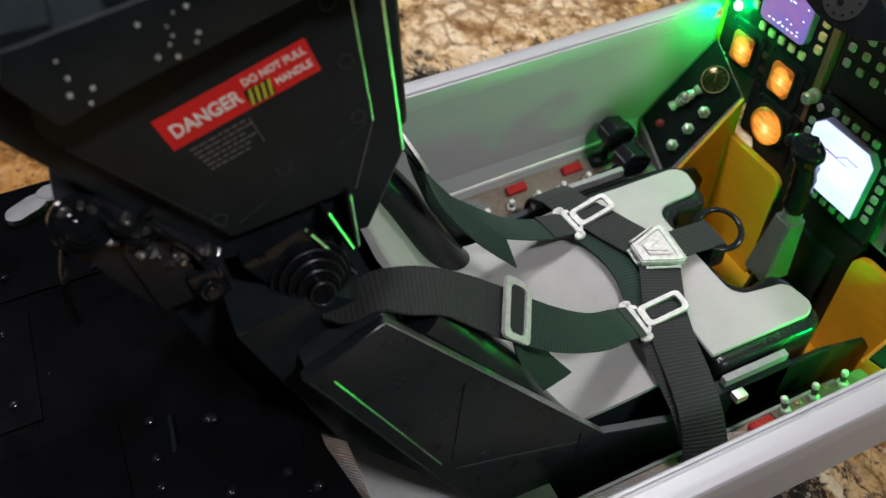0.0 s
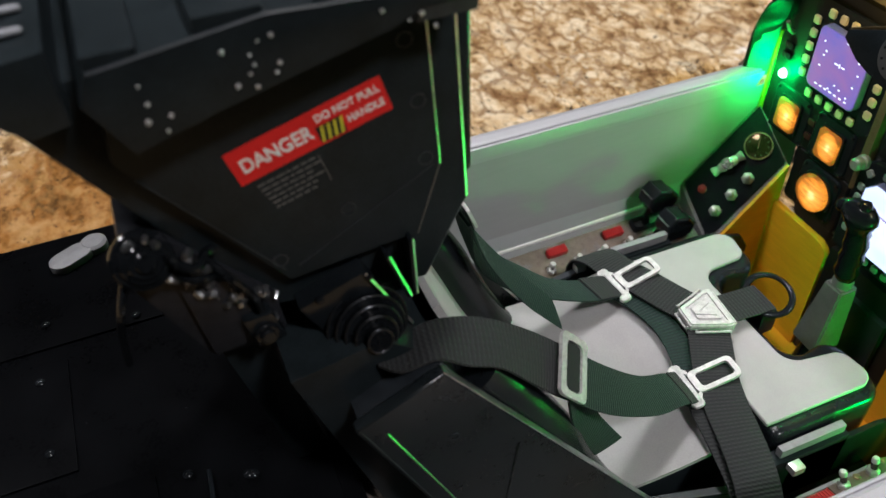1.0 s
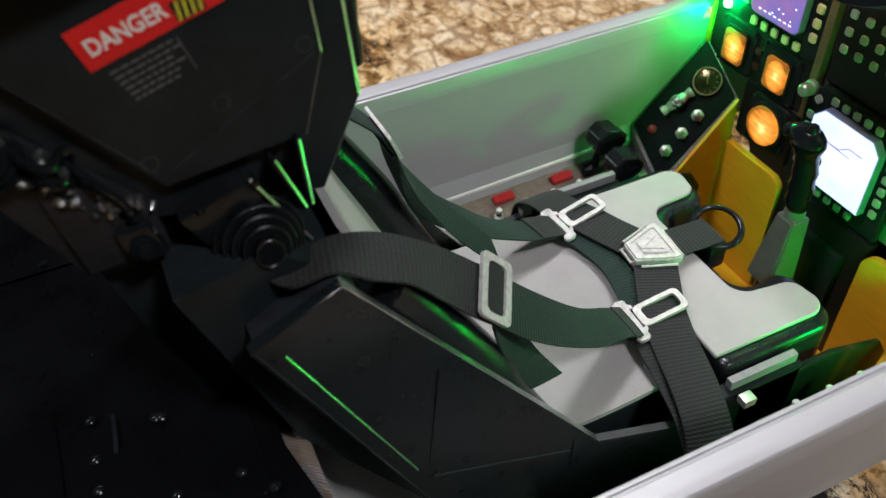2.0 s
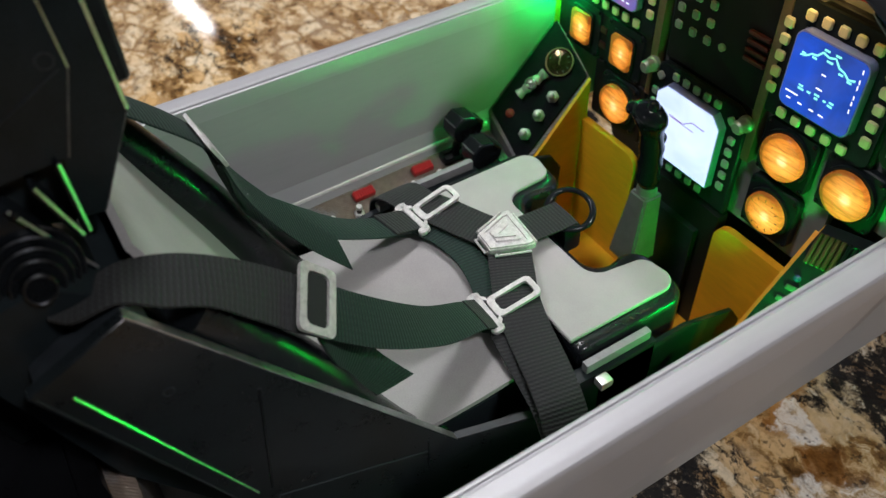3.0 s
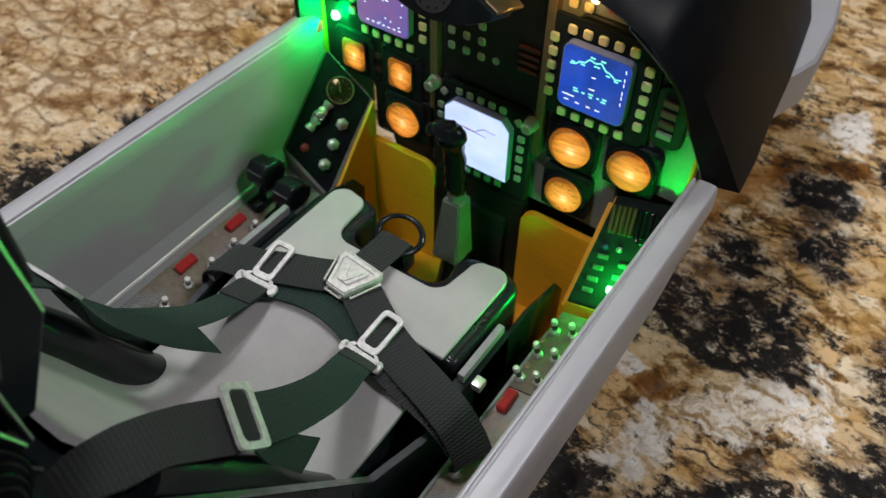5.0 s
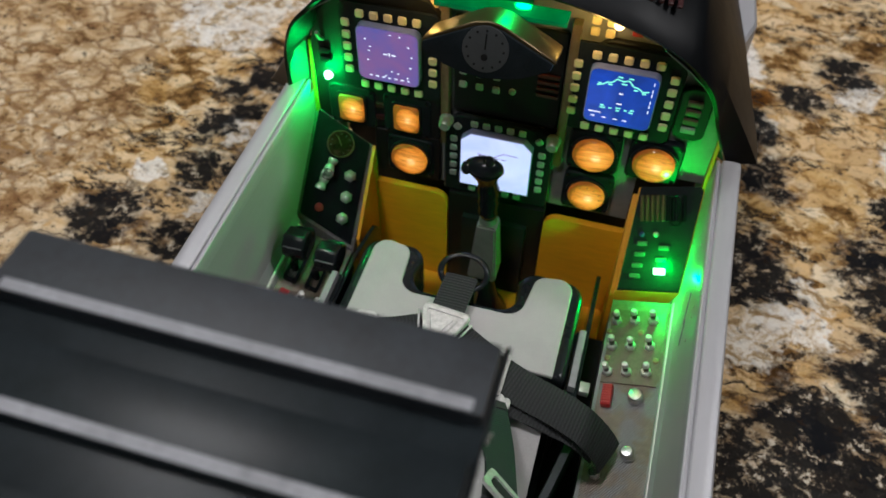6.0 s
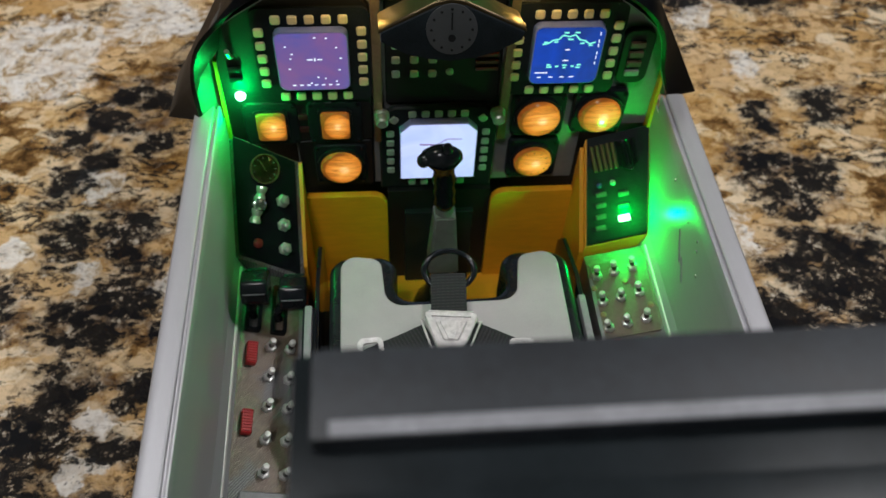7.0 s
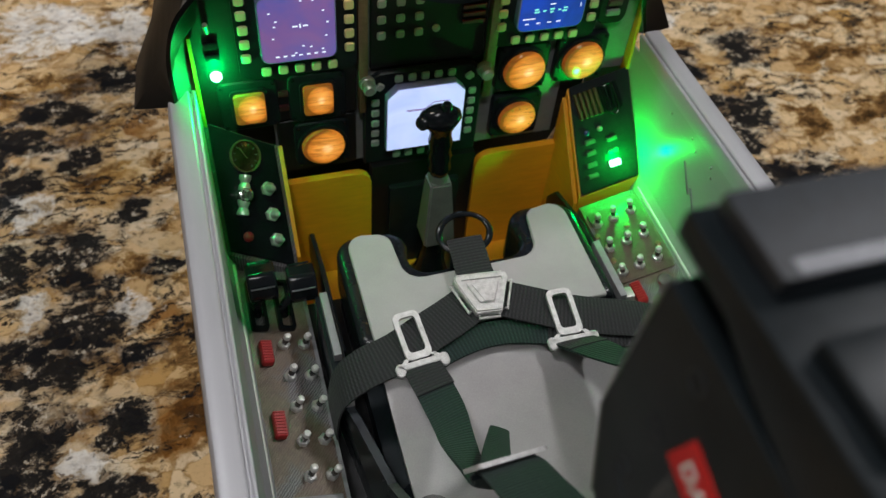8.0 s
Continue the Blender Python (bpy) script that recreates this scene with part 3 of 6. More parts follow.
def strap_mesh(name, rows, thick, material, per=7):
    """Webbing: rows of (left edge point, right edge point) along its length, with real thickness and UVs in centimetres."""
    left = smooth_path([r[0] for r in rows], per)
    right = smooth_path([r[1] for r in rows], per)
    b = bmesh.new()
    uv = b.loops.layers.uv.new("weave")
    n, w = len(left), 4
    tops, lows, along, dist = [], [], [], 0.0
    for i in range(n):
        j, k = max(i - 1, 0), min(i + 1, n - 1)
        d = ((left[k] + right[k]) - (left[j] + right[j])).normalized()
        nrm = (right[i] - left[i]).cross(d).normalized()
        if i:
            dist += ((left[i] + right[i]) / 2 - (left[i - 1] + right[i - 1]) / 2).length
        along.append(dist)
        row_t, row_l = [], []
        for c in range(w + 1):
            s = c / w
            p = left[i].lerp(right[i], s)
            lift = thick / 2 * (0.55 if c in (0, w) else 1.0)
            row_t.append(b.verts.new(p + nrm * lift))
            row_l.append(b.verts.new(p - nrm * lift))
        tops.append(row_t)
        lows.append(row_l)
    width = (left[0] - right[0]).length

    def face(vs, uvs):
        f = b.faces.new(vs)
        for l, q in zip(f.loops, uvs):
            l[uv].uv = q
    for i in range(n - 1):
        for c in range(w):
            q = [(width * c / w, along[i]), (width * (c + 1) / w, along[i]), (width * (c + 1) / w, along[i + 1]), (width * c / w, along[i + 1])]
            face((tops[i][c], tops[i][c + 1], tops[i + 1][c + 1], tops[i + 1][c]), q)
            face((lows[i][c], lows[i + 1][c], lows[i + 1][c + 1], lows[i][c + 1]), [q[0], q[3], q[2], q[1]])
        for c in (0, w):
            face((tops[i][c], lows[i][c], lows[i + 1][c], tops[i + 1][c]), [(0, along[i])] * 2 + [(0, along[i + 1])] * 2)
    for i in (0, n - 1):
        for c in range(w):
            face((tops[i][c], tops[i][c + 1], lows[i][c + 1], lows[i][c]), [(0, 0)] * 4)
    return b


def wedge(bm, path, facing_, width, lift=0.02):
    """A thin chamfer strip along a path, facing one way."""
    p = [Vector(q) for q in path]
    for u, v in zip(p, p[1:]):
        n = Vector(facing_).normalized()
        d = n.cross((v - u).normalized()).normalized() * width / 2
        vs = [bm.verts.new(q) for q in (u - d + n * lift, u + d + n * lift, u - n * 0.06, v - d + n * lift, v + d + n * lift, v - n * 0.06)]
        for f in ((0, 1, 2), (5, 4, 3), (0, 3, 4, 1), (1, 4, 5, 2), (2, 5, 3, 0)):
            bm.faces.new([vs[i] for i in f])
    return bm


def writing(text, size):
    """A mesh of letters, lying in xy with its lower left corner at the origin, in metres."""
    cu = bpy.data.curves.new("letters", "FONT")
    cu.body, cu.size, cu.extrude, cu.offset = text, size * CM, 0.004 * CM, 0.022 * size * CM
    ob = new("letters", cu)
    bpy.context.view_layer.update()
    me = bpy.data.meshes.new_from_object(ob.evaluated_get(bpy.context.evaluated_depsgraph_get()))
    bpy.data.objects.remove(ob)
    bpy.data.curves.remove(cu)
    return me


# ---- the room and the worktop ----
def setting(name, bm, material, label, category, smooth=0):
    return tagged(part(name, bm, material, None, "", smooth), label, category, kind="structure")


# its right end is unseen, cut short to limit reflections in black plates
setting("worktop", box(bm_new(), -120, 31, -75, 150, COUNTER - 3, COUNTER, 0.4), GRANITE, "polished cream, brown and black granite worktop", "worktop", 0)
setting("cabinet_base", box(bm_new(), -112, 27, -68, 145, -96, COUNTER - 3.01), WOOD, "dark wooden base cabinet under the granite worktop", "cabinet")
# floor, walls and ceiling are unseen, added dim to shape the model's reflections
setting("floor", box(bm_new(), -160, 260, -260, 260, -100, -96), WOOD, "dark wooden floor of the room", "floor")
setting("wall_west", box(bm_new(), -165, -160, -260, 260, -96, 158), PLASTER, "plain grey painted plaster wall", "wall")
setting("wall_east", box(bm_new(), 260, 265, -260, 260, -96, 158), PLASTER, "plain grey painted plaster wall", "wall")
setting("wall_north", box(bm_new(), -165, 265, 260, 265, -96, 158), PLASTER, "plain grey painted plaster wall", "wall")
setting("wall_south", box(bm_new(), -165, 265, -265, -260, -96, 158), PLASTER, "plain grey painted plaster wall", "wall")
setting("ceiling", box(bm_new(), -165, 265, -265, 265, 158, 162), CEILING_PAINT, "plain white painted ceiling", "ceiling")

# fixtures for the added ceiling spots, out of view
for lx, ly, watts in ADDED_DOWNLIGHTS:
    lamp = thing("added_downlight", (lx * 100, ly * 100, 158), "white recessed ceiling lamp, added and unseen, switched on", "ceiling lamp", "ceiling downlights")
    ring_o = [(lx * 100 + 8 * math.cos(radians(a)), ly * 100 + 8 * math.sin(radians(a))) for a in range(0, 360, 15)]
    ring_i = [(lx * 100 + 6.6 * math.cos(radians(a)), ly * 100 + 6.6 * math.sin(radians(a))) for a in range(0, 360, 15)]
    part("trim_ring", band(bm_new(), ring_o, ring_i, "z", 156.6, 157.9), CEILING_PAINT, lamp)
    part("diffuser", lathe(bm_new(), [(6.5, 157.4), (6.5, 157.8)], 24, at(lx * 100, ly * 100, 0)), CEILING_LIGHT, lamp)
tube_lamp = thing("wall_lamp", (-160, 22, 48), "slim white tube lamp mounted on the wall", "wall lamp")
part("tube", lathe(bm_new(), [(0.9, 0), (1.1, 0.2), (1.1, 21.8), (0.9, 22)], 16, at(-140, 13.6, 37.5, -27.5)), TUBE_LIGHT, tube_lamp)
for y0, z0 in ((12.6, 36.0), (22.7, 57.0)):
    part("bracket", box(bm_new(), -160, -139, y0, y0 + 2, z0, z0 + 1.4, 0.2), STEEL, tube_lamp)


# ---- the tub: side walls, rims, hull and floor ----
tub = thing("cockpit_tub", (0, 0, COUNTER), "silver-painted model aircraft cockpit tub resting on the granite worktop", "model cockpit")


def rim_profile(s):
    pts = [(6.44, 2.62), (6.44, 3.05), (6.46, 3.11), (6.50, 3.13), (6.54, 3.11), (6.555, 3.05), (6.60, 3.05), (6.62, 3.12), (6.66, 3.145), (6.90, 3.16),
           (7.07, 3.15), (7.12, 3.13), (7.155, 3.09), (7.175, 3.03), (7.20, 2.90), (7.225, 2.76), (7.24, 2.62)]
    return [(s * x, z) for x, z in pts]


for s, side in ((-1, "left"), (1, "right")):
    wall_bm = bm_new()
    x0, x1 = sorted((s * 6.44, s * 6.50))
    box(wall_bm, x0, x1, -13.4, 5.4, -1.7, 2.62)
    wall_ob = part("side_wall", wall_bm, WALL_GLOSS, tub, "glossy grey side wall inside the tub", 0)
    rim_bm = prism(bm_new(), rim_profile(s), "x", 0, 1)
    # pulled along y, with a slanting cut at the front end
    for v in rim_bm.verts:
        end, x, z = v.co.x, v.co.y, v.co.z
        v.co = Vector((x, -13.6 if end < 0.5 else 3.0 - 0.55 * (3.2 - z), z))
    part("rim", rim_bm, SILVER, tub, "rounded silver rim with a thin bead", 25)

    # the hull skin: a shallow skirt whose lower edge climbs towards the nose, then a belly tucked in below
    def low_edge(y):
        return float(np.interp(y, (-26, -4, -1.6, 0.15, 0.7, 1.2, 2.3), (0.80, 0.80, 1.08, 1.50, 2.12, 2.55, 2.64)))
    hb = bmesh.new()
    rows_ = []
    for k in range(57):
        y = -26 + 28.4 * k / 56
        z = low_edge(y)
        x = 7.25 - 0.05 * (2.62 - z)
        rows_.append([hb.verts.new((s * px, y, pz)) for px, pz in ((7.235, 2.7), ((7.245 + x) / 2, (2.65 + z) / 2), (x, z), (x - 0.12, z - 0.06), (6.56, min(z, 0.0) - 0.1), (6.0, -2.4), (4.85, COUNTER + 0.02))])
    for p, q in zip(rows_, rows_[1:]):
        for c in range(6):
            hb.faces.new((p[c], p[c + 1], q[c + 1], q[c]))
    part("hull_skin", hb, SILVER, tub, "silver outer skin that tucks in under the rim", 30)
part("floor_pan", box(bm_new(), -4.75, 4.75, -13.3, 5.4, -5.7, -5.3), YELLOW, tub, "yellow floor of the footwell")
part("rear_bulkhead", prism(bm_new(), [(-4.7, -5.3), (4.7, -5.3), (6.4, -1.0), (6.4, 2.7), (-6.4, 2.7), (-6.4, -1.0)], "y", -13.9, -13.45), CONSOLE_GREY, tub)
part("nose_bulkhead", prism(bm_new(), [(-4.7, -5.3), (4.7, -5.3), (6.4, -1.0), (6.4, 2.9), (-6.4, 2.9), (-6.4, -1.0)], "y", 5.4, 5.8), BLACK_MATT, tub)
# the nose beyond the hood
part("nose_skin", prism(bm_new(), [(-6.3, 7.0), (6.3, 7.0), (6.9, 9.0), (7.35, 10.5), (7.2, 13.0), (6.4, 17.0), (4.0, 20.0), (-4.0, 20.0), (-6.4, 17.0), (-7.2, 13.0), (-7.35, 10.5), (-6.9, 9.0)], "z", 1.2, 2.9, 0.25, 3), SILVER, tub, "silver nose skin")
part("nose_belly", prism(bm_new(), [(-4.5, 5.8), (4.5, 5.8), (4.2, 18.0), (-4.2, 18.0)], "z", COUNTER + 0.02, 1.2, 0.2, 2), SILVER, tub)
# yellow footwell covers and the dark column between them
for x0, x1, rx in ((-4.42, -1.76, 1), (1.66, 4.42, -1)):
    pts = [(x0, -5.3), (x1, -5.3)]
    corner = [(0.5 - 0.5 * math.cos(radians(a)), 0.5 - 0.5 * math.sin(radians(a))) for a in range(0, 91, 15)]
    if rx > 0:
        pts += [(x1 - c[0], -0.72 - 0.5 + (0.5 - c[1])) for c in corner] + [(x0, -0.72)]
    else:
        pts += [(x1, -0.72)] + [(x0 + c[0], -0.72 - 0.5 + (0.5 - c[1])) for c in corner[::-1]]
    part("footwell_cover", prism(bm_new(), pts, "y", 2.75, 3.0, 0.05), YELLOW, tub, "mustard yellow footwell cover with fine scratches")
for x0, x1 in ((-4.5, -4.38), (4.36, 4.5)):
    part("footwell_side", prism(bm_new(), [(0.75, -5.3), (2.98, -5.3), (2.98, 0.72 if x0 < 0 else 1.02), (0.75, -1.75 if x0 < 0 else -1.5)], "x", x0, x1, 0.02), YELLOW, tub)
part("centre_column", box(bm_new(), -1.74, 1.64, 2.85, 3.25, -5.3, -0.64, 0.04), BLACK_MATT, tub, "matt black column between the footwells")
part("column_step", box(bm_new(), -1.2, 1.1, 2.62, 2.85, -5.3, -1.5, 0.06), BLACK_SATIN, tub)
for x0, x1 in ((-4.5, -3.3), (3.3, 4.5)):
    part("gap_filler", box(bm_new(), x0, x1, -13.2, -0.4, -5.3, -2.6), BLACK_MATT, tub)
part("rear_floor", box(bm_new(), -6.4, 6.4, -13.4, -8.8, -1.9, -1.72), CONSOLE_PALE, tub, "pale grey floor strip behind the consoles")
# dark fins beside the seat
for x0, x1 in ((-4.02, -3.88), (3.84, 3.98)):
    part("guard_fin", prism(bm_new(), [(-3.4, -5.3), (1.5, -5.3), (1.6, -1.9), (1.2, -1.3), (-0.6, -0.75), (-3.4, -0.75)], "x", x0, x1, 0.04), BLACK_GLOSS, tub, "glossy black guard beside the seat")

# ---- rear deck ----
deck = thing("rear_deck", (0, -20, 3.0), "black rear deck with rivets behind the seat", "model deck")
deck_bm = prism(bm_new(), [(-7.36, -27), (7.36, -27), (7.36, -13.75), (4.6, -13.6), (3.2, -13.9), (-3.2, -13.9), (-4.6, -13.6), (-7.36, -13.75)], "z", 2.75, 3.2, 0.06)
part("deck_plate", deck_bm, DECK_BLACK, deck)
for x0, x1, y0, y1 in ((-6.9, -3.4, -21.5, -16.2), (-2.9, 0.2, -24, -19.0), (0.8, 5.2, -25.5, -17.6), (2.0, 6.6, -17.2, -14.3)):
    part("deck_panel", box(bm_new(), x0, x1, y0, y1, 3.202, 3.26, 0.025), DECK_BLACK, deck)
rivet = mesh_of("rivet", lathe(bm_new(), [(0.11, 0), (0.105, 0.05), (0.07, 0.085), (0.02, 0.1)], 10), GEAR)
for x, y in ((1.2, -17.0), (2.1, -17.02), (2.75, -17.05), (1.66, -15.9), (3.42, -15.85), (3.48, -14.75), (4.0, -14.3), (1.7, -15.8), (-4.14, -19.4), (-3.6, -17.4),
             (-4.6, -16.5), (-5.6, -20.6), (5.6, -15.0), (5.4, -16.4), (-2.4, -19.6), (-0.4, -19.5)):
    piece("rivet", rivet, deck, x, y, 3.255)
part("scratch_bar", tube(bm_new(), [(1.28, -16.6, 3.3), (1.7, -16.62, 3.3), (2.15, -16.66, 3.3)], 0.05, 6), BLACK_GLOSS, deck)
bm = prism(bm_new(), rr(0, 0, 0.62, 1.1, 0.31, 6), "z", 0, 0.22, 0.05, 2, at(-6.18, -18.66, 3.26, 0, 0, 28))
lathe(bm, [(0.33, 0), (0.33, 0.18), (0.26, 0.24)], 20, at(-6.52, -18.08, 3.26))
part("oval_plate", bm, grain_mat("pale_grey_cast", (0.30, 0.30, 0.31), 0.4, 0.3, 0.15), deck, "pale grey keyhole-shaped plate")


# ---- instrument panel ----
panel = thing("instrument_panel", (0, 3.2, -0.6), "black instrument panel with lit screens, amber gauges and cream keys", "instrument panel")
board_bm = prism(bm_new(), [(-6.42, 1.45), (-4.5, 1.45), (-4.5, -0.62), (4.35, -0.62), (4.35, 1.7), (6.42, 1.7), (6.42, 4.4), (5.7, 6.1), (3.6, 7.3), (0, 7.6), (-3.8, 7.3), (-6.0, 6.1), (-6.42, 4.4)], "y", 3.32, 3.6)
part("backing_board", board_bm, grain_mat("grey_backing", (0.23, 0.24, 0.235), 0.42, 0.2, 0.15), panel)


def slab(name, outline, y0, y1, material, parent, label="", bevel=0.04):
    return part(name, prism(bm_new(), outline, "y", y0, y1, bevel, 1), material, parent, label)


slab("left_module", [(-6.40, 1.50), (-2.12, 1.50), (-2.12, 6.3), (-2.5, 6.75), (-4.9, 6.75), (-6.05, 5.75), (-6.40, 4.4)], 3.12, 3.318, BLACK_MATT, panel)
slab("left_lower_module", rr(-3.3, 0.45, 2.3, 2.0, 0.15), 3.14, 3.318, BLACK_MATT, panel)
slab("right_module", [(1.95, 3.2), (4.95, 3.2), (4.95, 5.8), (4.45, 6.5), (2.7, 6.5), (1.95, 5.8)], 3.12, 3.318, BLACK_MATT, panel)
slab("switch_module", rr(5.42, 4.45, 0.92, 1.9, 0.3), 3.1, 3.318, BLACK_MATT, panel)
slab("upper_centre_module", [(-1.72, 2.85), (1.6, 2.85), (1.6, 6.4), (-1.72, 6.4)], 3.2, 3.318, BLACK_MATT, panel)
# grey strips: the amber light on them is put into their bronze colour
for x in (-1.95, 1.78):
    part("divider_strip", box(bm_new(), x - 0.13, x + 0.13, 2.98, 3.3, 1.5, 6.9, 0.04), BRONZE, panel, "grey divider strip with amber light put into its bronze colour")
for x0, x1 in ((-6.43, -6.33), (6.33, 6.43)):
    part("edge_trim", prism(bm_new(), [(2.95, 1.5), (3.3, 1.5), (3.3, 4.6), (3.1, 4.6)], "x", x0, x1, 0.02), YELLOW, panel, "yellow edge trim")

key_cream = mesh_of("key", prism(bm_new(), rr(0, 0, 0.26, 0.27, 0.05, 2), "y", -0.1, 0, 0.03, 1), KEY)
key_grey = mesh_of("key", prism(bm_new(), rr(0, 0, 0.24, 0.25, 0.05, 2), "y", -0.09, 0, 0.03, 1), KEY_GREY)


def display(cx, cz, w, screen_material, screen_label, keys, half, y=3.12):
    """A square screen in a proud frame with a ring of keys round it."""
    d = part("display", band(bm_new(), rr(cx, cz, w + 1.15, w + 1.15, 0.25), rr(cx, cz, w + 0.02, w + 0.02, 0.22), "y", y - 0.10, y), BLACK_SATIN, panel, screen_label)
    part("glass_block", prism(bm_new(), rr(cx, cz, w, w, 0.24, 4), "y", y - 0.33, y, 0.03, 2), SCREEN_SIDE, d, "thick lavender glass edge")
    part("screen", prism(bm_new(), rr(cx, cz, w - 0.08, w - 0.08, 0.2, 4), "y", y - 0.345, y - 0.325), screen_material, d)
    offs = [-half * 2 + half * k for k in range(5)]
    for o in offs:
        for dx, dz in ((o, w / 2 + 0.26), (o, -w / 2 - 0.36), (-w / 2 - 0.37, o * 0.98), (w / 2 + 0.36, o * 0.98)):
            piece("key", keys, d, cx + dx, y - 0.10, cz + dz)
    return d


left_display = display(-3.68, 4.76, 1.98, SCREEN_VIOLET, "violet-lit square display with cream keys", key_cream, 0.44)
right_display = display(3.32, 4.80, 1.98, SCREEN_BLUE, "blue-lit square display with cream keys", key_cream, 0.44)


def mark(parent, pts, z_half, y, material, name="trace"):
    """A thin bright line on a screen through the points."""
    bm = bm_new()
    for (xa, za), (xb, zb) in zip(pts, pts[1:]):
        d = Vector((xb - xa, 0, zb - za))
        n = Vector((-d.z, 0, d.x)).normalized() * z_half
        lo = [Vector((xa, y, za)) - n, Vector((xb, y, zb)) - n, Vector((xb, y, zb)) + n, Vector((xa, y, za)) + n]
        vs = [bm.verts.new(p) for p in lo] + [bm.verts.new(p + Vector((0, 0.01, 0))) for p in lo]
        for f in ((0, 1, 2, 3), (7, 6, 5, 4), (0, 4, 5, 1), (1, 5, 6, 2), (2, 6, 7, 3), (3, 7, 4, 0)):
            bm.faces.new([vs[i] for i in f])
    return part(name, bm, material, parent, "", 0)


YS = 2.767
mark(right_display, [(2.58, 5.22), (2.74, 5.26), (2.86, 5.36), (3.0, 5.38), (3.12, 5.52), (3.3, 5.47), (3.45, 5.53), (3.6, 5.36), (3.74, 5.33), (3.88, 5.22), (4.05, 5.27)], 0.022, YS, TRACE)
for x, z, w in ((2.66, 5.29, 0.1), (2.95, 5.30, 0.12), (3.2, 5.60, 0.14), (3.5, 5.60, 0.14), (3.34, 5.38, 0.16), (3.68, 5.24, 0.12), (3.92, 5.17, 0.12),
                (2.84, 4.52, 0.12), (2.86, 4.44, 0.16), (3.08, 4.46, 0.1), (3.3, 4.50, 0.14), (3.3, 4.41, 0.1), (3.52, 4.46, 0.08), (3.7, 4.50, 0.12), (3.68, 4.41, 0.14)):
    mark(right_display, [(x - w / 2, z), (x + w / 2, z)], 0.024, YS, TRACE)
for x, z, w in ((3.3, 5.03, 0.12), (3.3, 4.66, 0.16), (2.66, 4.24, 0.36), (2.62, 4.08, 0.12), (2.95, 4.08, 0.12), (3.28, 4.08, 0.12), (3.55, 4.08, 0.14)):
    mark(right_display, [(x - w / 2, z), (x + w / 2, z)], 0.018, YS, TRACE_W)
for z in (5.6, 5.35, 5.2, 4.95, 4.8, 4.6):
    mark(right_display, [(4.14, z), (4.15, z - 0.10)], 0.014, YS, TRACE_W)
mark(left_display, [(-3.82, 4.86), (-3.68, 4.86)], 0.02, YS, TRACE_W)
mark(left_display, [(-3.62, 4.80), (-3.62, 4.92)], 0.02, YS, TRACE_W)
mark(left_display, [(-3.55, 4.86), (-3.42, 4.86)], 0.02, YS, TRACE_W)
for x, z in ((-4.4, 5.3), (-4.3, 4.9), (-4.35, 4.55), (-3.6, 5.58), (-3.3, 5.56), (-3.05, 5.25), (-2.95, 4.9), (-3.0, 4.5), (-3.6, 4.25), (-3.4, 4.2), (-3.1, 4.1), (-3.8, 4.05), (-4.25, 5.05)):
    mark(left_display, [(x, z), (x + 0.06, z)], 0.018, YS, TRACE_W)
for k in range(7):
    mark(left_display, [(-4.3 + 0.2 * k, 3.98), (-4.2 + 0.2 * k, 3.98)], 0.02, YS, TRACE_W)

# lower centre display: clipped corners, grey-green keys
CX, CZ = -0.17, 1.26
cd = part("display", prism(bm_new(), [(-1.95, -0.58), (1.62, -0.58), (1.62, 2.5), (1.2, 2.85), (-1.5, 2.85), (-1.95, 2.5)], "y", 2.98, 3.2, 0.05, 1), BLACK_SATIN, panel, "white-lit centre display with clipped corners")
part("glass_block", prism(bm_new(), [(-1.34, 0.10), (1.02, 0.10), (1.02, 2.1), (0.72, 2.43), (-1.02, 2.43), (-1.34, 2.1)], "y", 2.72, 3.0, 0.03, 2), SCREEN_SIDE, cd, "thick lavender glass edge")
part("screen", prism(bm_new(), [(-1.31, 0.13), (0.99, 0.13), (0.99, 2.09), (0.70, 2.40), (-1.0, 2.40), (-1.31, 2.09)], "y", 2.705, 2.725), SCREEN_WHITE, cd)
for k in range(5):
    for x, z in ((-0.95 + 0.39 * k, 2.63), (-0.95 + 0.39 * k, -0.28), (-1.62, 0.30 + 0.39 * k), (1.30, 0.30 + 0.39 * k)):
        piece("key", key_grey, cd, x, 2.98, z)
for x, tilt in ((-1.5, 40), (1.17, -40)):
    piece("key", key_grey, cd, x, 2.98, 2.42, Euler((0, radians(tilt), 0)).to_matrix().to_4x4())
mark(cd, [(-0.75, 1.62), (-0.2, 1.60), (0.1, 1.82), (0.55, 1.80)], 0.012, 2.698, SCREEN_VIOLET)
mark(cd, [(-0.72, 1.58), (0.2, 1.56)], 0.010, 2.698, SCREEN_VIOLET)
for x in (-1.86, 1.6):
    part("round_knob", lathe(bm_new(), [(0.23, 0), (0.23, 0.12), (0.19, 0.16), (0.19, 0.38), (0.14, 0.44)], 16, at(x, 3.0, 2.6, 90)), KNOB, panel, "pale metal knob")
# keys in the shadow of the upper centre
for r in range(3):
    for c in range(3):
        piece("key", key_grey, panel, -1.42 + 0.52 * c, 3.2, 3.98 + 0.5 * r)
part("round_button", lathe(bm_new(), [(0.11, 0), (0.11, 0.06), (0.06, 0.09)], 12, at(0.12, 3.2, 4.02, 90)), KEY_GREY, panel)
for r in range(4):
    part("slot", box(bm_new(), 0.85, 1.5, 3.1, 3.2, 4.08 + 0.24 * r, 4.19 + 0.24 * r, 0.03), grain_mat("dull_red_plastic", (0.10, 0.02, 0.02), 0.4), panel)


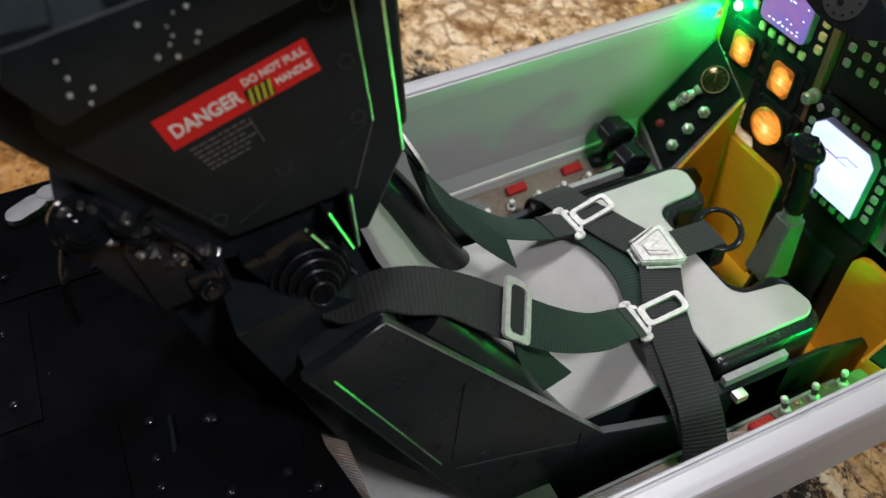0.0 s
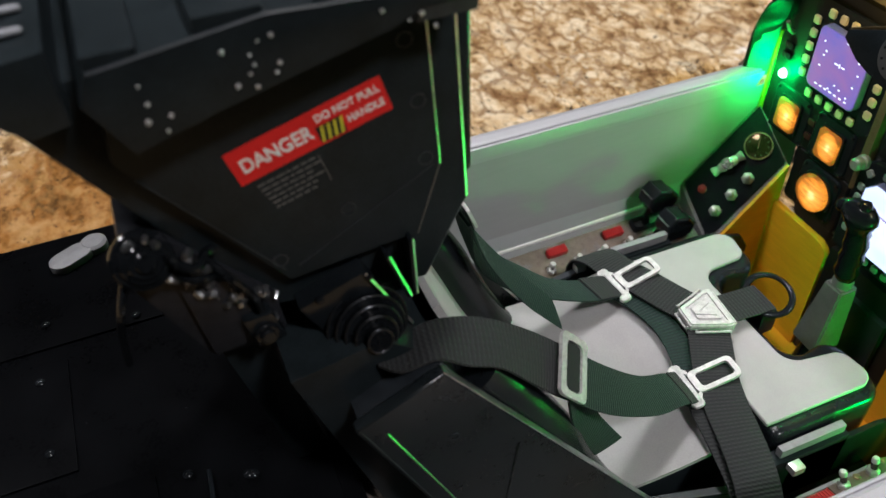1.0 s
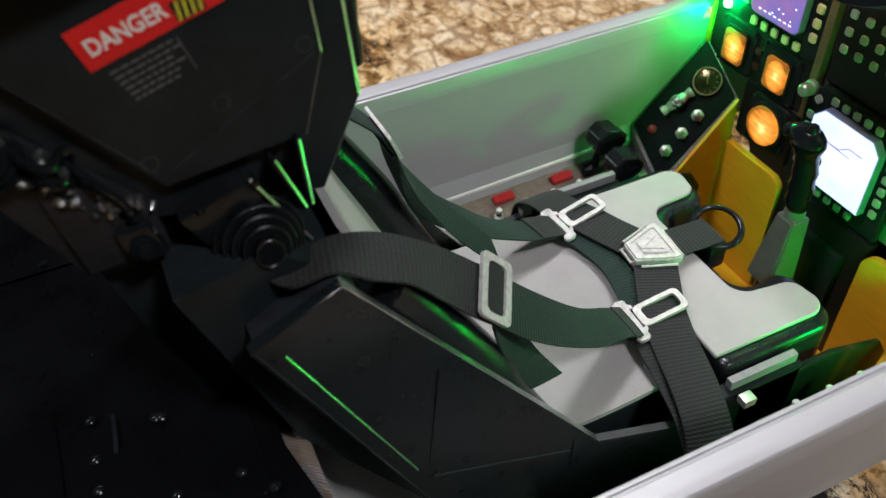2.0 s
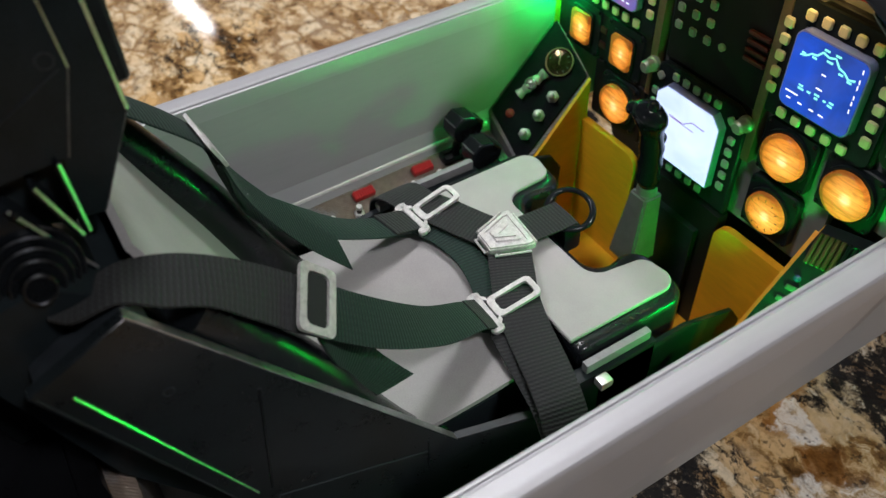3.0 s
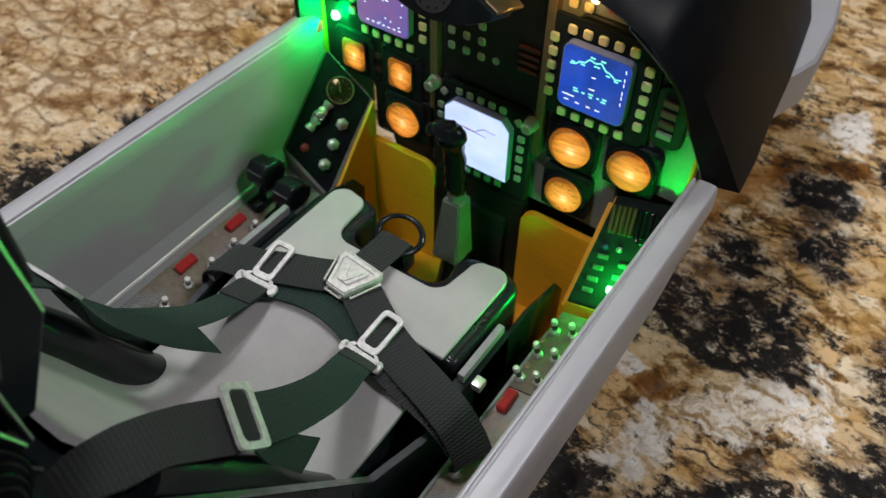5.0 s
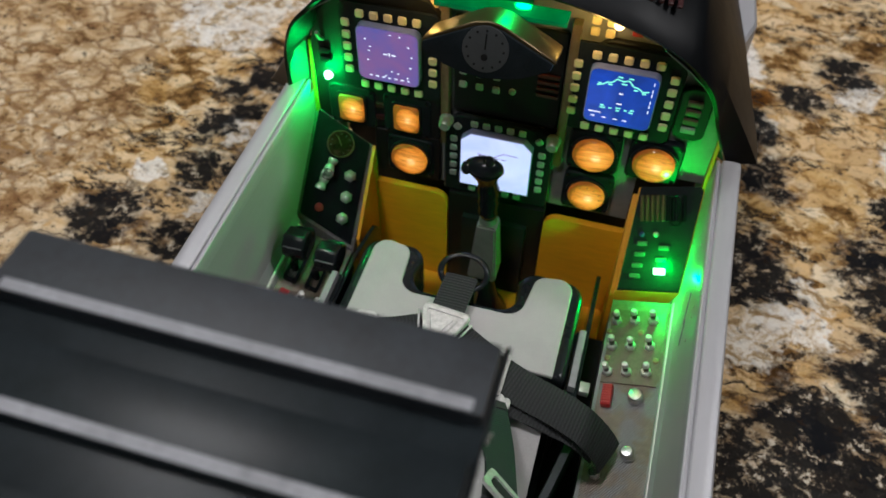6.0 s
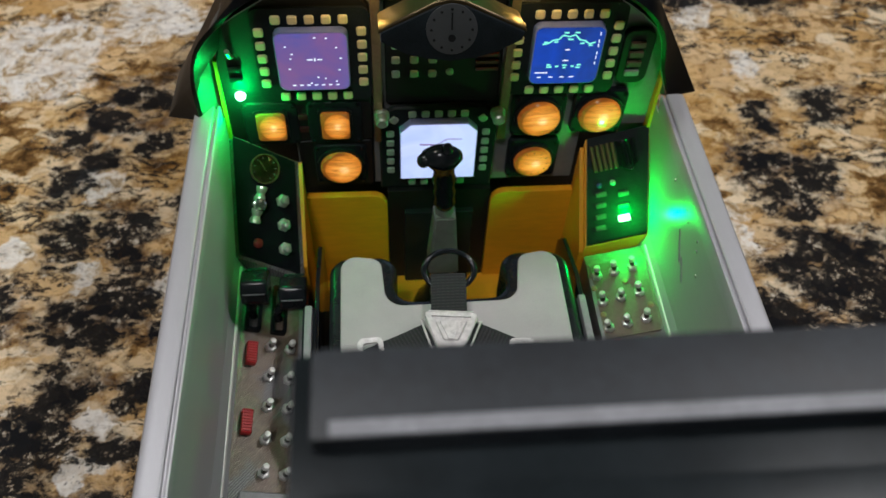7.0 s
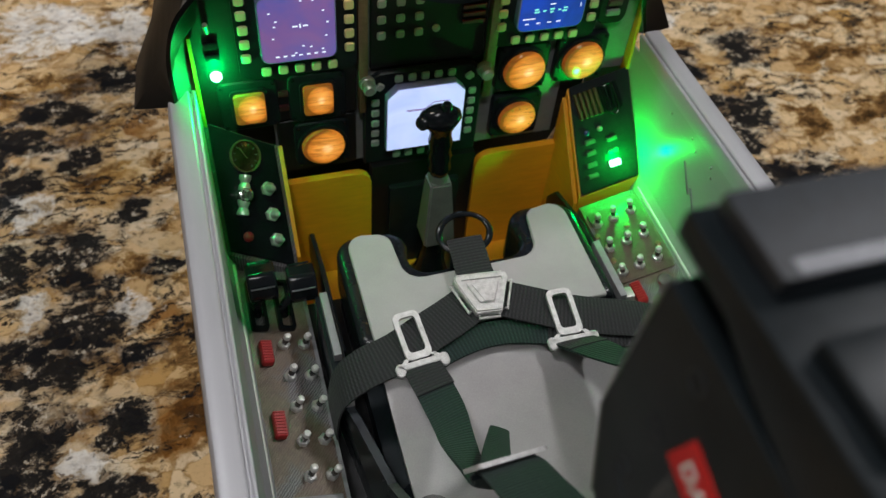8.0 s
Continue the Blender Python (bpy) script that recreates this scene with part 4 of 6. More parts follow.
def gauge(cx, cz, square, r=0.64, y=3.13, ticks=False):
    """A lit amber gauge: black mounting plate, rim and domed face."""
    g = part("gauge", prism(bm_new(), rr(cx, cz, 1.62, 1.66, 0.2, 3), "y", y - 0.06, 3.32, 0.04, 1), BLACK_SATIN, panel, "amber backlit square gauge" if square else "amber backlit round gauge")
    if square:
        part("face", prism(bm_new(), rr(cx, cz, 0.84, 1.02, 0.12, 3), "y", y - 0.24, y - 0.06, 0.06, 2), AMBER, g)
        part("bezel", band(bm_new(), rr(cx, cz, 1.0, 1.18, 0.14, 3), rr(cx, cz, 0.85, 1.03, 0.12, 3), "y", y - 0.14, y - 0.06), BLACK_SATIN, g)
    else:
        part("face", lathe(bm_new(), [(r, 0), (r, 0.19), (r * 0.95, 0.235), (r * 0.6, 0.258), (0.05, 0.265)], 32, at(cx, y - 0.06, cz, 90)), AMBER, g)
        o = [(cx + (r + 0.1) * math.cos(2 * math.pi * k / 32), cz + (r + 0.1) * math.sin(2 * math.pi * k / 32)) for k in range(32)]
        i = [(cx + (r + 0.01) * math.cos(2 * math.pi * k / 32), cz + (r + 0.01) * math.sin(2 * math.pi * k / 32)) for k in range(32)]
        part("bezel", band(bm_new(), o, i, "y", y - 0.16, y - 0.06), BLACK_SATIN, g)
        ink = grain_mat("amber_ink", (0.30, 0.12, 0.02), 0.5)
        for k in range(12):
            a = 2 * math.pi * k / 12
            if ticks:
                part("tick", tube(bm_new(), [(cx + 0.42 * math.cos(a), y - 0.305, cz + 0.42 * math.sin(a)), (cx + 0.5 * math.cos(a), y - 0.295, cz + 0.5 * math.sin(a))], 0.018, 5), ink, g)
    for sx in (-0.68, 0.68):
        for sz in (-0.7, 0.7):
            part("screw", lathe(bm_new(), [(0.06, 0), (0.06, 0.03), (0.02, 0.045)], 8, at(cx + sx, y - 0.06, cz + sz, 90)), BLACK_GLOSS, g)
    return g


gauge(-5.12, 2.25, True)
gauge(-3.24, 2.25, True)
gauge(-3.18, 0.48, False, 0.63)
gauge(2.87, 2.33, False)
gauge(4.72, 2.42, False)
gauge(2.90, 0.50, False, 0.60, ticks=True)
for z in (2.0, 2.5):
    part("indicator_pair", box(bm_new(), -4.32, -4.05, 3.06, 3.13, z - 0.1, z + 0.1, 0.03), grain_mat("unlit_red_lens", (0.06, 0.015, 0.015), 0.3), panel)
# left light column
part("green_diode", lathe(bm_new(), [(0.15, 0), (0.15, 0.06), (0.11, 0.12), (0.03, 0.15)], 16, at(-5.86, 3.12, 3.36, 90)), LED_GREEN, panel, "glowing green diode")
for z, mt in ((4.0, BLACK_GLOSS), (4.35, BLACK_GLOSS)):
    part("status_lens", box(bm_new(), -6.05, -5.7, 3.02, 3.12, z - 0.09, z + 0.09, 0.03), mt, panel)
part("lever_switch", tube(bm_new(), [(-5.9, 3.1, 4.75), (-5.9, 2.9, 4.9), (-5.92, 2.76, 5.2)], 0.07, 8), KNOB, panel, "small steel lever switch")
for k in range(4):
    part("status_lens", box(bm_new(), 5.18, 5.6, 3.0, 3.1, 3.85 + 0.33 * k, 4.03 + 0.33 * k, 0.03), KEY_GREY if k == 0 else grain_mat("dull_brown_lens", (0.10, 0.06, 0.045), 0.35), panel)
# small lit keys either side, under the hood
for sx, x0 in ((-1, -2.75), (1, 2.25)):
    for r in range(3):
        for c in range(2):
            piece("key", key_cream, panel, x0 + 0.42 * c, 3.28, 6.62 + 0.36 * r)
    part("amber_bulb", lathe(bm_new(), [(0.14, 0), (0.14, 0.1), (0.08, 0.18)], 12, at(x0 + 0.62, 3.2, 7.0, 90)), BULB, panel, "glowing amber bulb")
part("red_lens", box(bm_new(), 3.25, 3.55, 3.1, 3.3, 6.75, 7.0, 0.04), RED, panel)

# ---- hood over the panel ----
hood = thing("glareshield", (0, 4.0, 7.5), "matt black curved hood over the instrument panel", "glareshield")
front = smooth_path([(-7.0, 2.46, 3.05), (-6.95, 2.5, 4.6), (-6.35, 2.55, 5.9), (-4.5, 2.5, 7.2), (-2.2, 2.2, 8.0), (0, 2.1, 8.3), (2.0, 2.1, 8.0), (4.26, 2.15, 7.25), (5.64, 2.29, 6.02), (6.28, 2.82, 4.16), (6.74, 3.05, 2.98)], 6)
hb = bmesh.new()
grid = [[hb.verts.new(p) for p in front]]
for y, w, foot, top in ((3.3, 7.65, 2.95, 8.5), (4.6, 7.55, 3.0, 8.75), (6.5, 7.28, 3.0, 8.9), (9.0, 7.0, 2.95, 8.8), (12.5, 6.45, 3.0, 8.2), (17.0, 5.0, 2.95, 6.4)):
    row = []
    for k in range(len(front)):
        a = math.pi * (1 - k / (len(front) - 1))
        cx, sz = math.cos(a), math.sin(a)
        up = abs(sz) ** 0.75
        # sides that lean in towards a rounded top; the left one stands a little wider
        half = float(np.interp(3.0 + 5.75 * up, (3.0, 4.66, 5.5, 6.2, 7.5, 8.2, 8.6, 8.75), (7.65, 6.72, 6.25, 5.85, 5.0, 3.4, 1.7, 0.0))) * w / 7.65
        if cx < 0:
            half += 0.45 * max(0.0, (7.0 - y) / 3.7) * (1 - up)
        drop = 0.5 if y < 4 and cx < -0.9 else 0.0
        row.append(hb.verts.new((math.copysign(half, cx), y + (0.0 if y > 4 else -0.9 * sz), foot - drop + (top - foot) * up)))
    grid.append(row)
for p, q in zip(grid, grid[1:]):
    for c in range(len(p) - 1):
        hb.faces.new((p[c], p[c + 1], q[c + 1], q[c]))
bmesh.ops.recalc_face_normals(hb, faces=hb.faces)
bmesh.ops.solidify(hb, geom=hb.faces[:], thickness=0.12)
part("hood_shell", hb, HOOD, hood, "black card shell with a thin edge")
# grey cheeks inside the hood's sides, from its front edge to the panel
for pairs in ((((-6.92, 2.56, 2.95), (-6.45, 3.32, 2.9)), ((-6.88, 2.6, 4.5), (-6.44, 3.32, 4.4)), ((-6.28, 2.64, 5.8), (-6.02, 3.32, 6.1)), ((-4.5, 2.6, 7.08), (-3.8, 3.32, 7.3))),
              (((6.68, 3.12, 3.0), (6.45, 3.34, 2.95)), ((6.2, 2.9, 4.16), (6.44, 3.34, 4.4)), ((5.56, 2.38, 5.92), (5.72, 3.34, 6.1)), ((4.2, 2.25, 7.1), (3.6, 3.34, 7.3)))):
    cb = bmesh.new()
    near_, far_ = smooth_path([q[0] for q in pairs], 5), smooth_path([q[1] for q in pairs], 5)
    rows_ = [[cb.verts.new(u.lerp(v, k / 3)) for k in range(4)] for u, v in zip(near_, far_)]
    for u, v in zip(rows_, rows_[1:]):
        for k in range(3):
            cb.faces.new((u[k], u[k + 1], v[k + 1], v[k]))
    bmesh.ops.recalc_face_normals(cb, faces=cb.faces)
    bmesh.ops.solidify(cb, geom=cb.faces[:], thickness=0.03)
    part("hood_cheek", cb, grain_mat("grey_cheek", (0.11, 0.115, 0.112), 0.45, 0.1, 0.15), hood, "grey inner cheek")
for k in range(6):
    part("vent_rib", box(bm_new(), 3.0 + 0.24 * k, 3.14 + 0.24 * k, 3.0, 4.6, 8.02 - 0.03 * k, 8.22 - 0.05 * k, 0.03, 1, None), grain_mat("dark_red_rib", (0.045, 0.012, 0.012), 0.5), hood)

# clock pod in front of the hood
pod = thing("clock_pod", (-0.2, 1.0, 7.0), "black clock pod with gold edges standing before the panel", "clock")
body = [(-1.85, 7.36), (-1.05, 7.72), (-0.55, 7.95), (-0.2, 8.02), (0.15, 7.96), (0.65, 7.74), (1.55, 7.34), (1.5, 7.15), (0.85, 6.85), (0.35, 6.72), (-0.2, 6.66), (-0.75, 6.72), (-1.25, 6.85), (-1.85, 7.15)]
tilt = Matrix.Translation((0, 0.6, 7.4)) @ Euler((radians(-18), 0, 0)).to_matrix().to_4x4() @ Matrix.Translation((0, -0.6, -7.4))
pod_body = part("pod_body", prism(bm_new(), body, "y", 0.5, 1.5, 0.08, 2, tilt), BLACK_SATIN, pod)
face_m = tilt @ at(-0.19, 0.5, 7.45, 90)
part("clock_dial", lathe(bm_new(), [(0.60, 0), (0.60, 0.04), (0.54, 0.05)], 32, face_m), DIAL_FACE, pod_body, "dull grey clock dial")
bm = bm_new()
for k in range(12):
    a = 2 * math.pi * k / 12
    lathe(bm, [(0.035, 0), (0.035, 0.02)], 6, face_m @ at(0.48 * math.cos(a), 0.48 * math.sin(a), 0.05))
lathe(bm, [(0.09, 0), (0.09, 0.02)], 12, face_m @ at(0, -0.2, 0.05))
part("dial_marks", bm, BLACK_MATT, pod_body)
part("hour_hand", box(bm_new(), -0.02, 0.02, 0, 0.4, 0.055, 0.07, 0, 1, face_m), BLACK_MATT, pod_body)
part("gold_edge", prism(bm_new(), [(-1.9, 7.30), (-1.05, 7.70), (-0.55, 7.93), (-0.2, 8.0), (0.15, 7.94), (0.65, 7.72), (1.6, 7.30), (1.6, 7.40), (0.67, 7.84), (0.17, 8.07), (-0.2, 8.13), (-0.57, 8.06), (-1.07, 7.82), (-1.9, 7.40)], "y", 0.6, 1.9, 0.03, 1, tilt), GOLD, pod)
part("pod_stem", box(bm_new(), -0.9, 0.5, 1.3, 3.3, 6.6, 7.3, 0.1, 2), BLACK_SATIN, pod)
part("lit_prism", box(bm_new(), -2.0, 1.6, 2.0, 2.6, 7.42, 7.56, 0.04, 2), glow_mat("green_acrylic_light", (0.0, 0.30, 0.075), 0.5, (0.0, 0.10, 0.03), 1.2, 0.5), pod, "green acrylic plate lit from within")


# ---- side consoles ----
def slope_left(x, y):
    return -0.671 * x + 0.990 * y - 5.409


def slope_right(x, y):
    return 0.297 * x + 1.081 * y - 3.373


def flat_left(x, y):
    return -0.342 * x + 0.020 * y - 3.50


def flat_right(x, y):
    return 0.27 * x + 0.010 * y - 2.83


def sheet(bm, f, x0, x1, y0, y1, z_low, rise=0.0):
    """A solid whose top follows f over a rectangle and whose foot is at z_low (or rise deep if z_low is None)."""
    top = [bm.verts.new((x, y, f(x, y) + rise)) for x, y in ((x0, y0), (x1, y0), (x1, y1), (x0, y1))]
    low = [bm.verts.new((max(-4.75, min(4.75, v.co.x)) if z_low is not None else v.co.x, v.co.y, z_low if z_low is not None else v.co.z - 0.12)) for v in top]
    for q in ((0, 1, 2, 3),):
        bm.faces.new([top[i] for i in q])
        bm.faces.new([low[i] for i in q[::-1]])
    for i in range(4):
        j = (i + 1) % 4
        bm.faces.new((top[i], low[i], low[j], top[j]))
    return bm


def frame_on(f, x, y, rise=0.0, spin=0.0):
    """The pose of a small thing standing on the surface f at x, y."""
    e = 0.01
    n = Vector((-(f(x + e, y) - f(x, y)) / e, -(f(x, y + e) - f(x, y)) / e, 1)).normalized()
    u = Vector((1, 0, (f(x + e, y) - f(x, y)) / e)).normalized()
    v = n.cross(u)
    rot = Matrix((u, v, n)).transposed().to_4x4()
    return Matrix.Translation(Vector((x, y, f(x, y))) * CM + n * rise * CM) @ rot @ pose(0, 0, 0, 0, 0, spin)


def cm_frame(f, x, y, rise=0.0, spin=0.0):
    m = frame_on(f, x, y, rise, spin)
    m.translation = m.translation / CM
    return m


nut = mesh_of("nut", lathe(bm_new(), [(0.17, 0), (0.17, 0.09), (0.14, 0.12), (0.10, 0.13), (0.10, 0.16)], 6), TOGGLE, 20)
bat = mesh_of("bat", lathe(bm_new(), [(0.085, 0.13), (0.085, 0.36), (0.06, 0.38)], 14), grain_mat("dark_chrome", (0.16, 0.16, 0.165), 0.2, 0.95, 0.2))
tip = mesh_of("tip", lathe(bm_new(), [(0.085, 0.35), (0.10, 0.38), (0.10, 0.46), (0.08, 0.51), (0.02, 0.525)], 14), grain_mat("pale_toggle_tip", (0.66, 0.66, 0.63), 0.4, 0.2, 0.12))
knob_base = mesh_of("knob_base", lathe(bm_new(), [(0.21, 0), (0.21, 0.1), (0.18, 0.13), (0.12, 0.14)], 6), TOGGLE, 20)
knob_cap = mesh_of("knob_cap", lathe(bm_new(), [(0.12, 0.13), (0.12, 0.24), (0.09, 0.30), (0.08, 0.38), (0.03, 0.40)], 12), TOGGLE)


def toggle(parent, f, x, y):
    n = new("toggle_switch", nut)
    attach(n, parent, frame_on(f, x, y, 0, random.uniform(0, 60)))
    lean = frame_on(f, x, y) @ pose(0, 0, 0, random.uniform(-5, 5), random.uniform(-5, 5), 0)
    attach(new("bat", bat), n, lean)
    attach(new("tip", tip), n, lean)
    return n


def rotary(parent, f, x, y):
    n = attach(new("rotary_knob", knob_base), parent, frame_on(f, x, y))
    attach(new("knob_cap", knob_cap), n, frame_on(f, x, y))


def red_guard(parent, f, x, y):
    """A red ribbed switch guard."""
    bm = box(bm_new(), -0.15, 0.15, -0.36, 0.36, 0, 0.22, 0.03, 1)
    bmesh.ops.transform(bm, matrix=cm_frame(f, x, y), verts=bm.verts)
    guard = part("switch_guard", bm, RED, parent, "red ribbed switch guard")
    for k in range(8):
        attach(new("rib", guard_rib), guard, frame_on(f, x, y) @ Matrix.Translation((0, (-0.2925 + 0.085 * k) * CM, 0)))


guard_rib = mesh_of("rib", box(bm_new(), -0.15, 0.15, -0.0175, 0.0175, 0.218, 0.25, 0.008, 1), RED)
left_console = thing("left_console", (-5.45, -3.5, -5.3), "grey printed side console with toggle switches and red guards", "console")
body_bm = sheet(bm_new(), flat_left, -6.43, -4.52, -13.3, 0.35, -5.3)
part("console_body", body_bm, CONSOLE_GREY, left_console, "", 0)
part("wall_fillet", tube(bm_new(), [(-6.36, -13.2, -1.26), (-6.36, -6.0, -1.20), (-6.36, 0.3, -1.08)], 0.10, 8), RIB_WHITE, left_console, "pale joint along the wall")
part("inner_edge", sheet(bm_new(), flat_left, -4.6, -4.5, -13.3, -0.3, None, 0.05), GREY_BAR, left_console)
for k, y in enumerate((-2.22, -3.22, -4.15, -5.12, -6.09, -7.1)):
    for x in (-5.38, -4.84):
        toggle(left_console, flat_left, x, y)
for y in (-2.53, -4.68):
    red_guard(left_console, flat_left, -5.9, y)
bm = box(bm_new(), -0.75, 0.6, -0.25, 0.25, 0, 0.1, 0.04, 1)
bmesh.ops.transform(bm, matrix=cm_frame(flat_left, -5.25, -6.85), verts=bm.verts)
part("steel_plate", bm, GREY_BAR, left_console)

slope_bm = sheet(bm_new(), slope_left, -6.43, -4.50, 0.42, 3.05, -5.3)
part("sloping_body", slope_bm, CONSOLE_GREY, left_console, "", 0)
bm = sheet(bm_new(), slope_left, -6.32, -4.60, 0.5, 2.98, None, 0.12)
part("control_plate", bm, BLACK_GLOSS, left_console, "black plate with knobs", 0)
for y in (1.99, 1.46, 0.93):
    rotary(left_console, lambda x, y_: slope_left(x, y_) + 0.12, -5.02, y)


def on_plate(x, y):
    return slope_left(x, y) + 0.12


bm = band(bm_new(), [(0.46 * math.cos(radians(a)), 0.46 * math.sin(radians(a))) for a in range(0, 360, 12)], [(0.43 * math.cos(radians(a)), 0.43 * math.sin(radians(a))) for a in range(0, 360, 12)], "z", 0, 0.1)
bmesh.ops.transform(bm, matrix=cm_frame(on_plate, -5.48, 2.55), verts=bm.verts)
dial = part("unlit_dial", bm, BRONZE, left_console, "unlit round dial with a glossy rim")
bm = lathe(bm_new(), [(0.42, 0), (0.42, 0.03), (0.4, 0.04)], 24)
bmesh.ops.transform(bm, matrix=cm_frame(on_plate, -5.48, 2.55), verts=bm.verts)
part("dial_face", bm, grain_mat("dark_bronze_glass", (0.10, 0.072, 0.036), 0.12, 0.8, 0.6, 3), dial)
bm = box(bm_new(), -0.012, 0.012, -0.08, 0.30, 0.045, 0.06, 0, 1, at(0, 0, 0, 0, 0, 55))
bmesh.ops.transform(bm, matrix=cm_frame(on_plate, -5.48, 2.55), verts=bm.verts)
part("needle", bm, BRONZE, dial)
for k in range(9):
    bm = box(bm_new(), -0.012, 0.012, 0.30, 0.37, 0.042, 0.05, 0, 1, at(0, 0, 0, 0, 0, -130 + 32 * k))
    bmesh.ops.transform(bm, matrix=cm_frame(on_plate, -5.48, 2.55), verts=bm.verts)
    part("tick", bm, INK_GREY, dial)
# knurled rocker: beads along its length, thicker at both ends
prof = [(0.05, -0.58)]
for k in range(33):
    y = -0.56 + 0.035 * k
    prof.append((0.115 + 0.055 * abs(math.sin(9.0 * y)), y))
bm = lathe(bm_new(), prof + [(0.05, 0.57)], 14, at(0, 0, 0.12, -90))
bmesh.ops.transform(bm, matrix=cm_frame(on_plate, -5.74, 1.7, 0, 8), verts=bm.verts)
handle = part("rocker_handle", bm, TOGGLE, left_console, "knurled steel rocker handle with a round boss", 25)
bm = lathe(bm_new(), [(0.21, 0.0), (0.21, 0.27), (0.16, 0.30), (0.15, 0.27), (0.11, 0.27), (0.08, 0.33), (0.02, 0.34)], 16)
bmesh.ops.transform(bm, matrix=cm_frame(on_plate, -5.74, 1.7), verts=bm.verts)
part("boss", bm, STEEL, handle)
bm = lathe(bm_new(), [(0.15, 0), (0.15, 0.05), (0.1, 0.1), (0.03, 0.12)], 14)
bmesh.ops.transform(bm, matrix=cm_frame(on_plate, -5.78, 0.85), verts=bm.verts)
part("red_button", bm, grain_mat("dark_red_button", (0.22, 0.02, 0.02), 0.35), left_console)

# throttle: two slotted levers with wedge heads
throttle = thing("throttle_levers", (-5.5, -0.7, -1.7), "pair of glossy black throttle levers in slots", "throttle")
for xb, x in ((-5.92, -5.66), (-5.2, -4.62)):
    bm = band(bm_new(), rr(0, 0, 0.48, 1.7, 0.08, 2), rr(0, 0, 0.26, 1.5, 0.05, 2), "z", 0, 0.16)
    bmesh.ops.transform(bm, matrix=cm_frame(flat_left, xb, -0.92), verts=bm.verts)
    slot = part("slot_frame", bm, BLACK_GLOSS, throttle)
    z0 = flat_left(x, -0.9)
    part("lever_arm", tube(bm_new(), smooth_path([(xb, -1.2, flat_left(xb, -1.2)), (xb + 0.05, -1.2, flat_left(xb, -1.2) + 0.5), (x, -1.05, z0 + 1.25)], 4), 0.13, 8), BLACK_GLOSS, throttle)
    head = prism(bm_new(), [(-1.62, z0 + 1.32), (-1.48, z0 + 1.02), (-1.0, z0 + 0.98), (-0.62, z0 + 1.12), (-0.52, z0 + 1.48), (-0.80, z0 + 1.80), (-1.28, z0 + 1.92), (-1.56, z0 + 1.70)], "x", x - 0.38, x + 0.38, 0.10, 3)
    lever = part("lever_head", head, BLACK_GLOSS, throttle, "", 50)
    # reflection along the head's ridge, laid on as a pale strip
    part("ridge_glint", tube(bm_new(), [(x - 0.31, -1.555, z0 + 1.68), (x, -1.565, z0 + 1.685), (x + 0.31, -1.555, z0 + 1.68)], 0.022, 6), EDGE_GLINT_DULL, lever, "ridge with its highlight laid on as a pale strip")
    for k in range(4):
        part("grip_rib", box(bm_new(), x - 0.3, x + 0.3, -0.60 + 0.015 * k, -0.49 + 0.012 * k, z0 + 1.18 + 0.085 * k, z0 + 1.22 + 0.085 * k, 0.012, 1), BLACK_GLOSS, lever)

right_console = thing("right_console", (5.45, -3.5, -5.3), "grey printed side console with rows of toggle switches", "console")
part("console_body", sheet(bm_new(), flat_right, 4.52, 6.43, -13.3, 0.62, -5.3), CONSOLE_GREY, right_console, "", 0)
part("wall_fillet", tube(bm_new(), [(6.37, -13.2, -1.10), (6.37, -6.0, -1.02), (6.37, 0.5, -0.95)], 0.06, 8), RIB_WHITE, right_console, "pale joint along the wall")
part("switch_plate", sheet(bm_new(), flat_right, 4.6, 6.2, -2.55, 0.2, None, 0.06), streak_mat("brown_printed_plate", (0.13, 0.10, 0.075), 0.35, 0.3, (1.3, 1.3, 1), 6, 0.35, 0.4), right_console, "brownish printed switch plate", 0)
for j, y in enumerate((-0.22, -1.2, -2.15)):
    for x in (4.76, 5.30, 5.86):
        toggle(right_console, lambda a, b_: flat_right(a, b_) + 0.06, x, y + 0.09 * (x - 5.3))
screw = mesh_of("screw", lathe(bm_new(), [(0.1, 0), (0.1, 0.03), (0.07, 0.05)], 8), BRONZE)
for x, y in ((4.6, -0.7), (5.55, -0.65), (6.1, -1.65), (4.7, -1.7)):
    attach(new("screw", screw), right_console, frame_on(flat_right, x, y, 0.06))
red_guard(right_console, flat_right, 4.9, -3.05)
for x, y, r in ((5.7, -3.0, 0.24), (5.72, -4.85, 0.2), (4.95, -5.6, 0.18)):
    bm = lathe(bm_new(), [(r * 0.7, 0), (r, 0.05), (r, 0.22), (r * 0.8, 0.3), (0.03, 0.31)], 10)
    bmesh.ops.transform(bm, matrix=cm_frame(flat_right, x, y), verts=bm.verts)
    part("cap_knob", bm, STEEL, right_console, "bright steel cap knob")
part("inner_edge", sheet(bm_new(), flat_right, 4.5, 4.6, -13.3, -0.3, None, 0.05), GREY_BAR, right_console)
part("sloping_body", sheet(bm_new(), slope_right, 4.50, 6.43, 0.72, 3.05, -5.3), YELLOW, right_console, "", 0)
part("control_plate", sheet(bm_new(), slope_right, 4.55, 6.40, 0.74, 3.02, None, 0.1), BLACK_SATIN, right_console, "black plate with key rows", 0)


def on_right(x, y):
    return slope_right(x, y) + 0.1


